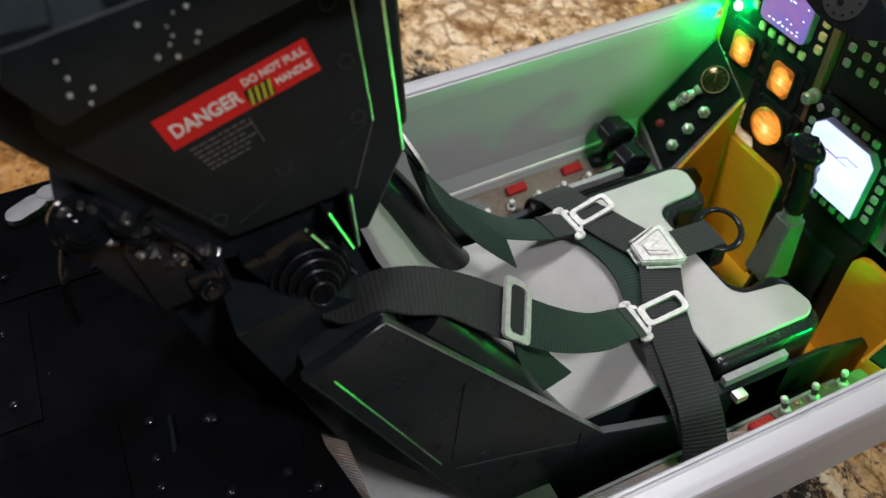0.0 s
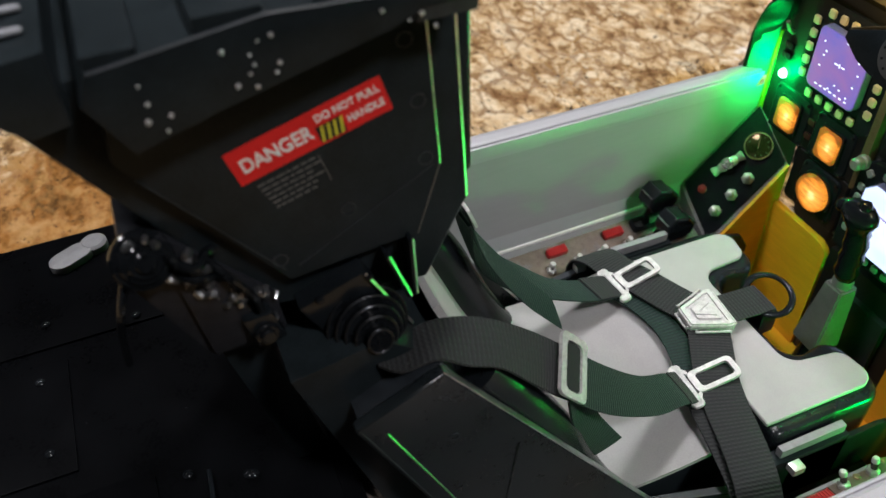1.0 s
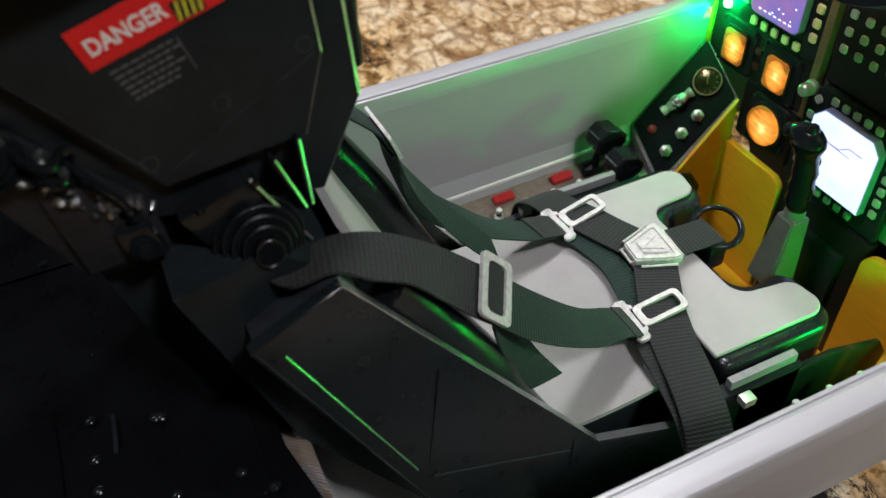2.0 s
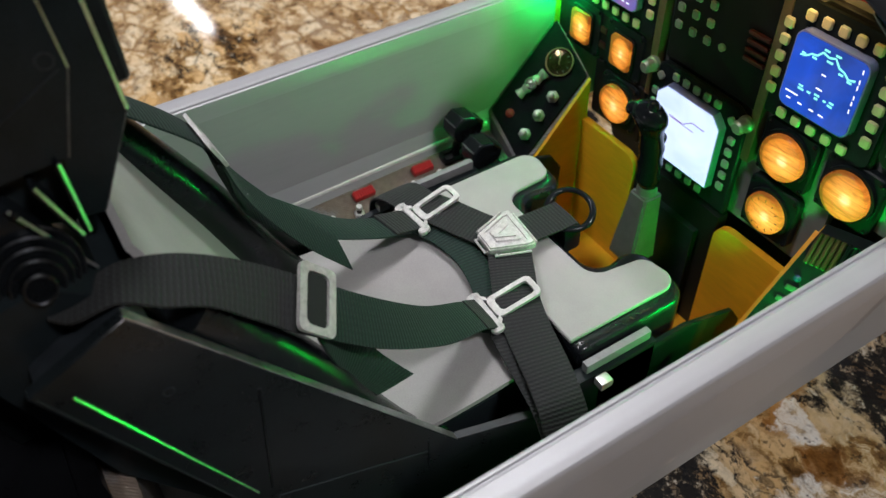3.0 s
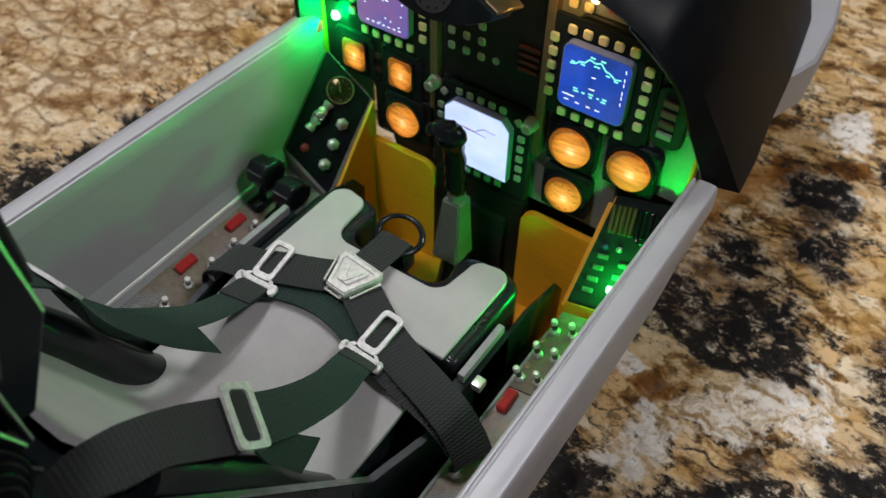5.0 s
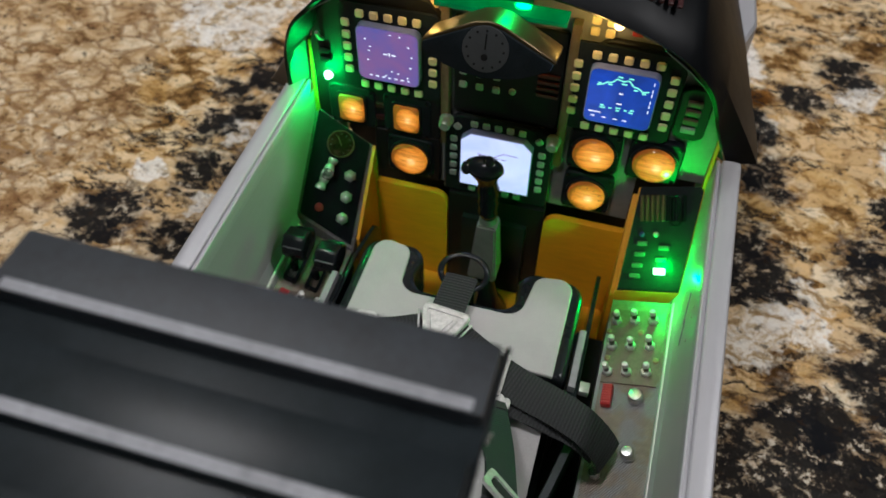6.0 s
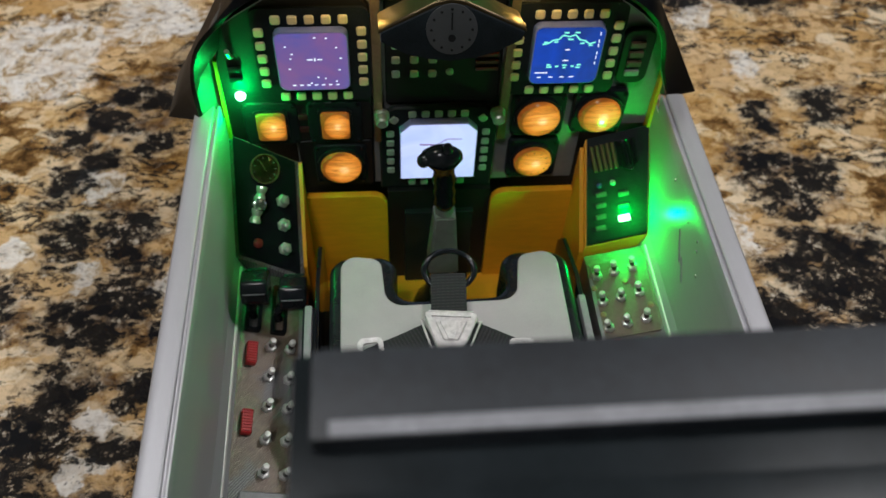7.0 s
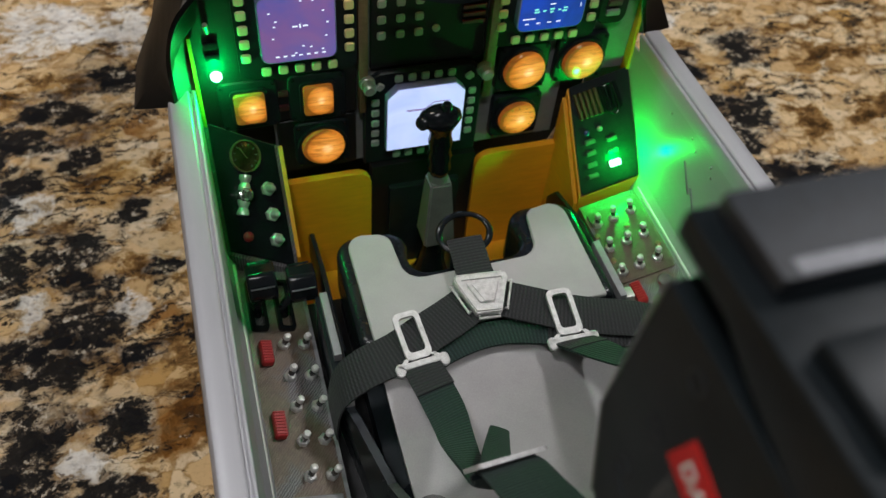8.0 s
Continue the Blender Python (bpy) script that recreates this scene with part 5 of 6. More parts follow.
LOUVRE = grain_mat("dark_bronze_louvre", (0.09, 0.055, 0.022), 0.45, 0.4, 0.3)
for k in range(9):
    bm = box(bm_new(), -0.06, 0.06, -0.42, 0.42, 0, 0.12, 0.03, 1)
    bmesh.ops.transform(bm, matrix=cm_frame(on_right, 4.74 + 0.155 * k, 2.55), verts=bm.verts)
    part("louvre", bm, LOUVRE if k < 5 else BLACK_GLOSS, right_console)
loop = [(0.17 * math.cos(radians(a)), (0.3 if math.sin(radians(a)) > 0 else -0.3) + 0.17 * math.sin(radians(a)), 0.14) for a in range(0, 360, 20)]
bm = tube(bm_new(), loop, 0.035, 6, True)
bmesh.ops.transform(bm, matrix=cm_frame(on_right, 5.75, 2.5), verts=bm.verts)
part("wire_loop", bm, BLACK_GLOSS, right_console)
BLUE_LENS = grain_mat("unlit_blue_lens", (0.03, 0.04, 0.16), 0.2)
flat_key = mesh_of("flat_key", box(bm_new(), -0.17, 0.17, -0.075, 0.075, 0, 0.08, 0.025, 1), grain_mat("dull_grey_key", (0.07, 0.075, 0.075), 0.45, 0.0, 0.12, 4, 0.1))
for y in (1.77, 1.53, 1.28, 1.04):
    attach(new("flat_key", flat_key), right_console, frame_on(on_right, 4.98, y))
attach(new("flat_key", flat_key), right_console, frame_on(on_right, 5.66, 1.68))
attach(new("flat_key", flat_key), right_console, frame_on(on_right, 5.66, 1.42))
for x in (4.92, 5.33):
    bm = lathe(bm_new(), [(0.09, 0), (0.09, 0.06), (0.04, 0.09)], 10)
    bmesh.ops.transform(bm, matrix=cm_frame(on_right, x, 1.97), verts=bm.verts)
    part("small_button", bm, BLUE_LENS if x < 5 else KNOB, right_console, "unlit blue lens" if x < 5 else "")
bm = box(bm_new(), -0.18, 0.18, -0.1, 0.1, 0, 0.12, 0.05, 2)
bmesh.ops.transform(bm, matrix=cm_frame(on_right, 5.69, 1.16), verts=bm.verts)
part("green_diode", bm, LED_GREEN, right_console, "glowing green diode")
# marks on the right wall
for y, z, l in ((-1.6, 0.9, 1.3), (-2.1, 0.6, 1.0)):
    part("scratch", tube(bm_new(), [(6.43, y, z), (6.43, y + l * 0.5, z + l * 0.55)], 0.02, 5), GREY_BAR, right_console)
dimple = mesh_of("dimple", lathe(bm_new(), [(0.05, 0), (0.04, 0.02), (0.01, 0.03)], 8), KNOB)
for y, z in ((-0.9, 2.4), (-1.2, 2.2), (-2.0, 2.35), (-2.15, 2.1), (0.3, 2.3), (-2.6, 1.6)):
    piece("dimple", dimple, right_console, 6.44, y, z, Euler((0, radians(-90), 0)).to_matrix().to_4x4())

# ---- control stick ----
stick = thing("control_stick", (0, 1.35, -5.3), "black control stick grip on a grey shaft", "control stick")
part("stick_boot", lathe(bm_new(), [(1.0, -5.3), (0.9, -4.9), (0.6, -4.4), (0.42, -3.2), (0.3, -2.5)], 18, at(0, 1.4, 0)), BLACK_GLOSS, stick)
shaft = bmesh.new()
low = [shaft.verts.new((x, y, -2.55)) for x, y in ((-0.50, 0.85), (0.50, 0.85), (0.50, 1.85), (-0.50, 1.85))]
top = [shaft.verts.new((x, y, -0.15)) for x, y in ((-0.33, 1.2), (0.33, 1.2), (0.33, 1.85), (-0.33, 1.85))]
shaft.faces.new(low[::-1]), shaft.faces.new(top)
for i in range(4):
    shaft.faces.new((low[i], low[(i + 1) % 4], top[(i + 1) % 4], top[i]))
bmesh.ops.bevel(shaft, geom=shaft.edges[:], offset=0.06, segments=2, affect="EDGES")
part("shaft", shaft, STICK_BOX, stick, "tapered grey shaft")
part("collar", lathe(bm_new(), [(0.3, 0), (0.3, 0.12), (0.24, 0.3)], 16, at(-0.02, 1.55, -0.15)), STICK_BOX, stick)
gb = bmesh.new()
rings = []
for cx, cy, cz, rx, ry in ((-0.02, 1.55, 0.1, 0.27, 0.28), (-0.03, 1.5, 0.38, 0.36, 0.36), (-0.04, 1.5, 0.58, 0.31, 0.32), (-0.05, 1.5, 0.82, 0.36, 0.36), (-0.06, 1.5, 1.04, 0.31, 0.32), (-0.07, 1.48, 1.28, 0.36, 0.36),
                           (-0.09, 1.45, 1.52, 0.31, 0.32), (-0.12, 1.42, 1.76, 0.33, 0.34), (-0.16, 1.36, 1.98, 0.46, 0.38), (-0.2, 1.3, 2.2, 0.62, 0.38), (-0.2, 1.3, 2.36, 0.58, 0.34), (-0.18, 1.3, 2.48, 0.40, 0.26), (-0.16, 1.3, 2.56, 0.16, 0.12)):
    cz = 0.1 + (cz - 0.1) * 1.12
    rings.append([gb.verts.new((cx + rx * math.cos(2 * math.pi * k / 20), cy + ry * math.sin(2 * math.pi * k / 20), cz)) for k in range(20)])
for p, q in zip(rings, rings[1:]):
    for k in range(20):
        gb.faces.new((p[k], p[(k + 1) % 20], q[(k + 1) % 20], q[k]))
gb.faces.new(rings[0][::-1]), gb.faces.new(rings[-1])
grip = part("grip", gb, BLACK_GLOSS, stick, "glossy black moulded grip", 60)
part("trim_hat", lathe(bm_new(), [(0.16, 0), (0.18, 0.12), (0.12, 0.24), (0.03, 0.27)], 12, at(-0.05, 1.25, 2.74)), BLACK_GLOSS, grip)
part("trigger", tube(bm_new(), smooth_path([(-0.15, 1.75, 1.7), (-0.15, 1.98, 1.5), (-0.13, 1.85, 1.2)], 4), 0.09, 8), BLACK_GLOSS, grip)
part("side_button", lathe(bm_new(), [(0.2, 0), (0.22, 0.1), (0.16, 0.2), (0.05, 0.25)], 12, at(-0.66, 1.22, 2.44, 20, -65, 0)), BLACK_GLOSS, grip)


# ---- ejection seat ----
seat = thing("ejection_seat", (0, -7, -5.3), "black ejection seat with grey cushions and a tall boxed headrest", "seat")
u_outline = [(-3.22, -3.75), (3.20, -3.75)]
for cx, cy, r, a0, a1 in ((2.74, -0.74, 0.46, 0, 90), (2.40, -0.74, 0.40, 90, 180)):
    u_outline += [(cx + r * math.cos(radians(a)), cy + r * math.sin(radians(a))) for a in range(a0, a1 + 1, 15)]
for cx, cy, r in ((1.35, -1.45, 0.55), (-1.42, -1.5, 0.55)):
    span = range(360, 269, -15) if cx > 0 else range(270, 179, -15)
    u_outline += [(cx + r * math.cos(radians(a)), cy + r * math.sin(radians(a))) for a in span]
for cx, cy, r, a0, a1 in ((-2.42, -0.72, 0.40, 0, 90), (-2.76, -0.72, 0.46, 90, 180)):
    u_outline += [(cx + r * math.cos(radians(a)), cy + r * math.sin(radians(a))) for a in range(a0, a1 + 1, 15)]
part("thigh_board", prism(bm_new(), u_outline, "z", -0.14, 0.0, 0.03, 1), CUSHION, seat, "grey U-shaped thigh board")
core = [(-3.56, -3.73), (3.56, -3.73)]
for cx, cy, r, a0, a1, step in ((2.96, -0.76, 0.6, 0, 90, 15), (2.1, -0.74, 0.6, 90, 180, 15), (1.05, -1.2, 0.55, 360, 270, -15),
                                (-1.12, -1.22, 0.55, 270, 180, -15), (-2.17, -0.74, 0.6, 0, 90, 15), (-2.96, -0.74, 0.6, 90, 180, 15)):
    core += [(cx + r * math.cos(radians(a)), cy + r * math.sin(radians(a))) for a in range(a0, a1 + (1 if step > 0 else -1), step)]
part("thigh_cushion", prism(bm_new(), core, "z", -1.9, -0.145, 0.34, 6), BOLSTER, seat, "glossy black thigh cushion", 60)
part("seat_bucket", box(bm_new(), -3.5, 3.45, -8.5, -0.6, -5.28, -1.95, 0.15), BLACK_SATIN, seat)

# back board: a bent sheet that dips behind the thighs and climbs to the headrest
prof = smooth_path([(0, -4.05, 0.02), (0, -5.0, -0.22), (0, -6.2, -0.38), (0, -7.6, -0.40), (0, -8.6, -0.25), (0, -9.2, 0.2), (0, -9.65, 0.95), (0, -10.4, 2.8), (0, -11.1, 4.45), (0, -12.1, 6.9)], 7)
bb = bmesh.new()
grid = []
for i, p in enumerate(prof):
    run = min(1.0, (-4.05 - p.y) / 0.8)
    half = 3.25 * math.sqrt(max(0.0, 1 - (1 - run) ** 2.4)) if run < 1 else 3.25
    half = max(half, 0.9)
    right = min(half, float(np.interp(p.z, (4.0, 5.5, 7.0), (3.2, 2.5, 2.2)))) if p.y < -9 else half
    grid.append([bb.verts.new((-half + (half + right) * k / 12, p.y, p.z)) for k in range(13)])
for p, q in zip(grid, grid[1:]):
    for c in range(12):
        bb.faces.new((p[c], p[c + 1], q[c + 1], q[c]))
bmesh.ops.recalc_face_normals(bb, faces=bb.faces)
bmesh.ops.solidify(bb, geom=bb.faces[:], thickness=0.14)
part("back_board", bb, CUSHION, seat, "grey bent back board", 50)
frame_prof = [(-4.2, -0.8), (-6.4, -0.85), (-8.7, -0.75), (-9.6, 0.1), (-10.6, 2.6), (-12.3, 6.7), (-13.3, 7.5), (-14.8, 7.2), (-13.6, 3.0), (-9.0, -5.2), (-4.2, -5.2)]
part("back_frame", prism(bm_new(), frame_prof, "x", -3.05, 3.05, 0.05), BLACK_SATIN, seat)

for s in (-1, 1):
    # rounded bolster between the back board and the panel
    path = smooth_path([(s * 2.93, -11.7, 6.0), (s * 2.95, -11.1, 5.05), (s * 2.95, -9.95, 2.98), (s * 2.95, -9.5, 1.93), (s * 2.95, -8.95, 0.68), (s * 2.95, -8.2, -0.72), (s * 2.95, -7.5, -1.4)], 6)
    part("bolster", tube(bm_new(), path, 0.55, 20), BOLSTER, seat, "glossy black side bolster", 60)
    pts = [(-12.5, 7.07), (-14.05, 6.35), (-11.65, 0.6), (-10.7, -1.4), (-9.0, -5.0), (-4.6, -5.0), (-4.6, -0.75), (-5.7, -0.6), (-7.3, -0.5)]
    a, b_ = (3.5, 3.74) if s > 0 else (-3.74, -3.5)

    def splay(y):
        return s * 0.22 * max(0.0, y + 7.3)
    bm = prism(bm_new(), pts, "x", a, b_, 0.03, 1)
    for v in bm.verts:
        v.co.x += splay(v.co.y)
    side = part("side_panel", bm, PANEL_BLACK, seat, "faceted black side panel with highlights laid on its edges")
    # lighter than the panel: the light on this facet is put into its colour
    part("top_facet", prism(bm_new(), [(-13.95, 6.25), (-12.45, 7.05), (-12.2, 6.6), (-13.6, 5.7)], "x", 2.7 if s > 0 else -3.5, 3.5 if s > 0 else -2.7, 0.03, 1), RIB_GREY, side)
    # the lit upper edge, put on as strips: pale metal above, grey below
    strip = [(y, z) for y, z in ((-12.5, 7.07), (-11.2, 5.18), (-9.4, 2.56), (-7.3, -0.5), (-5.7, -0.6), (-4.7, -0.74))]
    for (ya, za), (yb, zb) in zip(strip, strip[1:]):
        bm = bm_new()
        lo = [(s * x + splay(y), y, z + h) for x in (3.53, 3.73) for y, z in ((ya, za), (yb, zb)) for h in (-0.01, 0.022)]
        vs = [bm.verts.new(q) for q in lo]
        for f in ((0, 1, 3, 2), (4, 6, 7, 5), (0, 4, 5, 1), (2, 3, 7, 6), (1, 5, 7, 3), (0, 2, 6, 4)):
            bm.faces.new([vs[q] for q in f])
        part("edge_strip", bm, EDGE_GLINT if ya < -7.5 else RIB_GREY, side, "upper edge with its highlight laid on as pale metal" if ya < -7.5 else "", 0)
    # seams on the panel: a raised one, its highlight laid on in pale metal, and dull ones
    for seam, r, mt in (([(-11.09, 4.35), (-11.41, 1.46)], 0.03, BLACK_GLOSS), ([(-11.37, 1.07), (-9.7, 0.4), (-8.03, -0.31)], 0.026, RIB_GREY),
                        ([(-8.03, 0.1), (-8.1, -1.2), (-8.17, -2.5)], 0.03, BLACK_GLOSS), ([(-13.95, 6.3), (-12.8, 3.5), (-11.66, 0.7)], 0.015, RIB_GREY)):
        part("seam", tube(bm_new(), [(s * 3.742, y, z) for y, z in seam], r, 6), mt, side)
    part("seam", wedge(bm_new(), [(s * 3.745, -13.54, 6.04), (s * 3.745, -11.68, 1.51)], (s * 0.54, 0.67, 0.52), 0.05), EDGE_GLINT, side, "raised seam with its highlight laid on as pale metal", 0)
    ring_o = [(-12.37 + 0.1 * math.cos(radians(q)), 5.28 + 0.1 * math.sin(radians(q))) for q in range(0, 360, 30)]
    ring_i = [(-12.37 + 0.075 * math.cos(radians(q)), 5.28 + 0.075 * math.sin(radians(q))) for q in range(0, 360, 30)]
    part("bolt", band(bm_new(), ring_o, ring_i, "x", s * 3.73, s * 3.76), RIB_GREY, side)
    xr = -4.15 if s < 0 else 3.78
    part("side_rail", box(bm_new(), xr - 0.10, xr + 0.10, -3.75, -1.75, -0.58, -0.28, 0.03), GREY_BAR, seat, "pale grey rail beside the cushion")
    part("rail_post", box(bm_new(), xr - 0.2, xr + 0.2, -4.6, -1.6, -5.2, -0.63, 0.05), BLACK_SATIN, seat)
part("steel_catch", box(bm_new(), 4.0, 4.3, -3.6, -3.25, -0.9, -0.65, 0.05), TOGGLE, seat)
part("steel_catch", box(bm_new(), -4.3, -4.0, -5.05, -4.7, -0.7, -0.45, 0.05), TOGGLE, seat)

# headrest
head = part("headrest_box", prism(bm_new(), [(-11.32, 9.0), (-11.48, 12.5), (-16.9, 12.4), (-17.15, 11.9), (-14.7, 7.9), (-12.1, 7.5)], "x", -2.3, 2.0, 0.08, 2), BLACK_SATIN, seat, "tall black headrest box")
plate_pts = [(-12.0, 12.46), (-11.87, 9.98), (-12.28, 8.75), (-14.35, 8.55), (-16.2, 11.3), (-16.1, 12.4)]
for s in (-1, 1):
    a, b_ = (2.0, 2.24) if s > 0 else (-2.8, -2.3)
    xs = b_ if s > 0 else a
    out = [(y + (0.42 if s < 0 and y > -13 else 0.0), z + (0.35 if s < 0 and 8 < z < 10.2 and y > -13 else 0.0)) for y, z in plate_pts]
    plate = part("side_plate", prism(bm_new(), out, "x", a, b_, 0.05, 2), BLACK_SATIN, head, "satin black side plate with highlights laid on its edges")
    # edge highlights laid on as pale strips, the first turned towards the diode
    part("edge_strip", wedge(bm_new(), [(xs - s * 0.02, *q) for q in out[:2]], (s * 0.90, 0.42, -0.06), 0.026), EDGE_GLINT, plate, "front edge with its highlight laid on as pale metal", 0)
    part("edge_strip", tube(bm_new(), [(xs - s * 0.005, *q) for q in out[1:3]], 0.014, 6), EDGE_GLINT_DULL, plate)
    part("plate_seam", tube(bm_new(), [(xs, -11.98, 10.0), (xs, -13.2, 9.35), (xs, -14.2, 8.8)], 0.012, 6), RIB_GREY, plate)
    part("plate_seam", tube(bm_new(), [(xs, -16.0, 11.0), (xs, -14.7, 9.2), (xs, -14.4, 8.8)], 0.012, 6), RIB_GREY, plate)
    for y, z in ((-12.16, 11.14), (-12.09, 10.15), (-13.33, 9.61), (-14.45, 9.0), (-12.3, 12.1)):
        ring_o = [(y + 0.125 * math.cos(radians(q)), z + 0.125 * math.sin(radians(q))) for q in range(0, 360, 45)]
        ring_i = [(y + 0.105 * math.cos(radians(q)), z + 0.105 * math.sin(radians(q))) for q in range(0, 360, 45)]
        part("bolt_ring", band(bm_new(), ring_o, ring_i, "x", xs, xs + s * 0.014), RIB_GREY, plate)
# highlights of the box's front edges, laid on the same way
part("edge_strip", wedge(bm_new(), [(1.985, -11.5, 12.48), (1.985, -11.35, 9.02)], (0.90, 0.42, -0.06), 0.055), EDGE_GLINT, head, "front edge with its highlight laid on as pale metal", 0)
part("edge_strip", tube(bm_new(), [(1.98, -11.35, 9.0), (1.98, -12.1, 7.54)], 0.014, 6), EDGE_GLINT_DULL, head)
# the head block on top: a slanting beam with ribs across its top and bright fasteners on its flank
block = [(-11.42, 12.82), (-11.42, 13.1), (-14.1, 13.15), (-16.1, 12.88), (-16.25, 12.5), (-15.85, 11.75), (-14.8, 12.06), (-12.68, 12.6), (-12.2, 12.8)]
cap = part("head_block", prism(bm_new(), block, "x", -2.78, 2.86, 0.05, 2), BLACK_SATIN, head, "black head block with crosswise ribs")
part("rear_block", prism(bm_new(), [(-16.42, 13.05), (-17.3, 12.95), (-17.2, 12.3), (-16.9, 12.0), (-16.42, 12.1)], "x", -2.4, 2.5, 0.06, 2), BLACK_SATIN, head)
part("edge_strip", wedge(bm_new(), [(2.855, -11.3, 12.98), (2.855, -14.1, 13.13), (2.855, -16.08, 12.86)], (0.8, 0.0, 0.6), 0.03), RIB_GREY, cap, "", 0)
for y0, y1 in ((-12.32, -11.5), (-13.55, -12.75), (-14.9, -14.1), (-16.1, -15.5)):
    top = float(np.interp(-(y0 + y1) / 2, (11.2, 14.0, 16.16), (13.34, 13.30, 13.0)))
    # front rib greyer: the ceiling's sheen is put into its colour
    part("cap_rib", box(bm_new(), -2.6, 2.82, y0, y1, 12.6, top, 0.06), RIB_GREY if y0 > -12.5 else BLACK_SATIN, cap)
    if y0 > -13.9:
        # highlight on the rib's rear edge, painted as a pale strip
        part("rib_glint", box(bm_new(), -2.45, 2.7, y0 + 0.02, y0 + 0.16, top - 0.015, top + 0.006, 0.006, 1), RIB_PALE, cap)
for k, x in enumerate((-1.6, -0.7, 0.4, 1.3, 1.9)):
    part("rear_bar", box(bm_new(), x, x + 0.09, -17.1, -16.6, 13.03, 13.12, 0.03, 1), RIB_PALE, head)
fastener = mesh_of("fastener", lathe(bm_new(), [(0.055, 0), (0.05, 0.04), (0.02, 0.06)], 8, at(0, 0, 0, 0, 90, 0)), grain_mat("bright_fastener", (0.62, 0.64, 0.66), 0.36, 0.6, 0.3))
for y, z, grow in ((-14.65, 12.67, 1.1), (-14.35, 12.56, 0.6), (-14.32, 12.43, 0.7), (-14.38, 12.33, 0.7), (-14.33, 12.15, 1.0), (-14.55, 12.21, 1.2), (-14.08, 12.28, 0.9), (-14.03, 12.39, 1.0),
                   (-14.08, 12.75, 1.0), (-14.24, 12.71, 0.6), (-15.56, 12.24, 1.0), (-15.35, 12.04, 1.0), (-15.61, 12.02, 1.3), (-15.6, 12.48, 0.7), (-15.43, 11.85, 0.9), (-12.43, 12.56, 0.7), (-12.27, 12.62, 1.2), (-12.76, 12.75, 1.0), (-12.1, 12.42, 1.1)):
    piece("fastener", fastener, cap, 2.86, y, z + 0.13, Matrix.Scale(0.52 * grow, 4))
part("head_pad", box(bm_new(), -1.7, 1.7, -11.5, -11.1, 9.2, 12.3, 0.18, 3), BLACK_SATIN, head)

# fins, drum and release gear under the headrest
for (ya, za), (yb, zb) in (((-12.83, 8.61), (-12.51, 7.59)), ((-12.43, 8.84), (-12.41, 7.61)), ((-13.24, 8.41), (-12.53, 6.94))):
    part("fin", prism(bm_new(), [(ya, za), (yb, zb), (yb - 0.07, zb - 0.03), (ya - 0.07, za - 0.03)], "x", 1.5, 2.42, 0.02, 1), BLACK_GLOSS, seat)
    # highlight of the fin's edge, laid on as a pale metal strip
    part("edge_strip", wedge(bm_new(), [(2.41, ya - 0.01, za - 0.02), (2.41, yb - 0.01, zb)], (0.80, 0.57, 0.18), 0.05), EDGE_GLINT, seat, "fin edge with its highlight laid on as pale metal", 0)
part("drum_base", prism(bm_new(), [(-13.24, 8.43), (-12.55, 6.9), (-13.5, 6.2), (-14.36, 8.0)], "x", 1.7, 2.38, 0.08, 2), BLACK_GLOSS, seat)
def stepped(bm, steps, m):
    """A drum of ever smaller discs: (radius, height of its top), outermost first."""
    prof, low = [], 0.0
    for r, h in steps:
        prof += [(r, low), (r, h - 0.03), (r - 0.03, h)]
        low = h
    return lathe(bm, prof + [(0.02, low)], 32, m)


STEPS = [(0.70, 0.16), (0.60, 0.30), (0.49, 0.44), (0.37, 0.58), (0.22, 0.74)]
drum_m = at(2.36, -13.34, 7.30, 0, 74, 4)
drum = part("drum", stepped(bm_new(), STEPS, drum_m), GEAR, seat, "stepped glossy black drum")
# thin rings added to imitate highlight arcs on the drum's steps
for r, h in STEPS:
    ring = [drum_m @ Vector(((r - 0.015) * math.cos(2 * math.pi * k / 36), (r - 0.015) * math.sin(2 * math.pi * k / 36), h - 0.012)) for k in range(36)]
    part("highlight_ring", tube(bm_new(), ring, 0.022, 8, True), HIGHLIGHT_RING, drum, "", 60)
for y, z in ((-14.02, 8.12), (-13.2, 8.3), (-12.7, 7.1), (-13.45, 6.55)):
    part("mount_bolt", lathe(bm_new(), [(0.07, 0), (0.07, 0.05), (0.03, 0.08)], 8, at(2.38, y, z, 0, 90, 0)), GEAR, seat)
gear = part("release_gear", prism(bm_new(), [(-16.5, 9.95), (-15.95, 9.9), (-14.62, 8.25), (-14.55, 7.4), (-15.05, 7.2), (-15.8, 7.3), (-16.6, 9.2)], "x", 0.9, 2.08, 0.08, 2), GEAR_SATIN, seat, "glossy black release gear with scattered glint bolts and hoses")
part("cover_plate", prism(bm_new(), [(-15.95, 9.08), (-15.24, 8.85), (-14.98, 7.95), (-15.25, 7.45), (-15.74, 7.4)], "x", 2.08, 2.2, 0.03, 2), GEAR_SATIN, gear)
part("end_drum", stepped(bm_new(), [(0.44, 0.12), (0.35, 0.22), (0.26, 0.31), (0.16, 0.39)], at(2.1, -16.28, 9.62, 0, 63, 12)), GEAR, gear)
part("end_block", prism(bm_new(), [(-15.22, 8.08), (-14.76, 8.12), (-14.6, 7.52), (-15.1, 7.38)], "x", 2.08, 2.36, 0.06, 2), BLACK_GLOSS, gear)
part("end_boss", stepped(bm_new(), [(0.2, 0.06), (0.13, 0.13)], at(2.42, -14.92, 7.76, 0, 80, 8)), GEAR, gear)
rnd = random.Random(4)
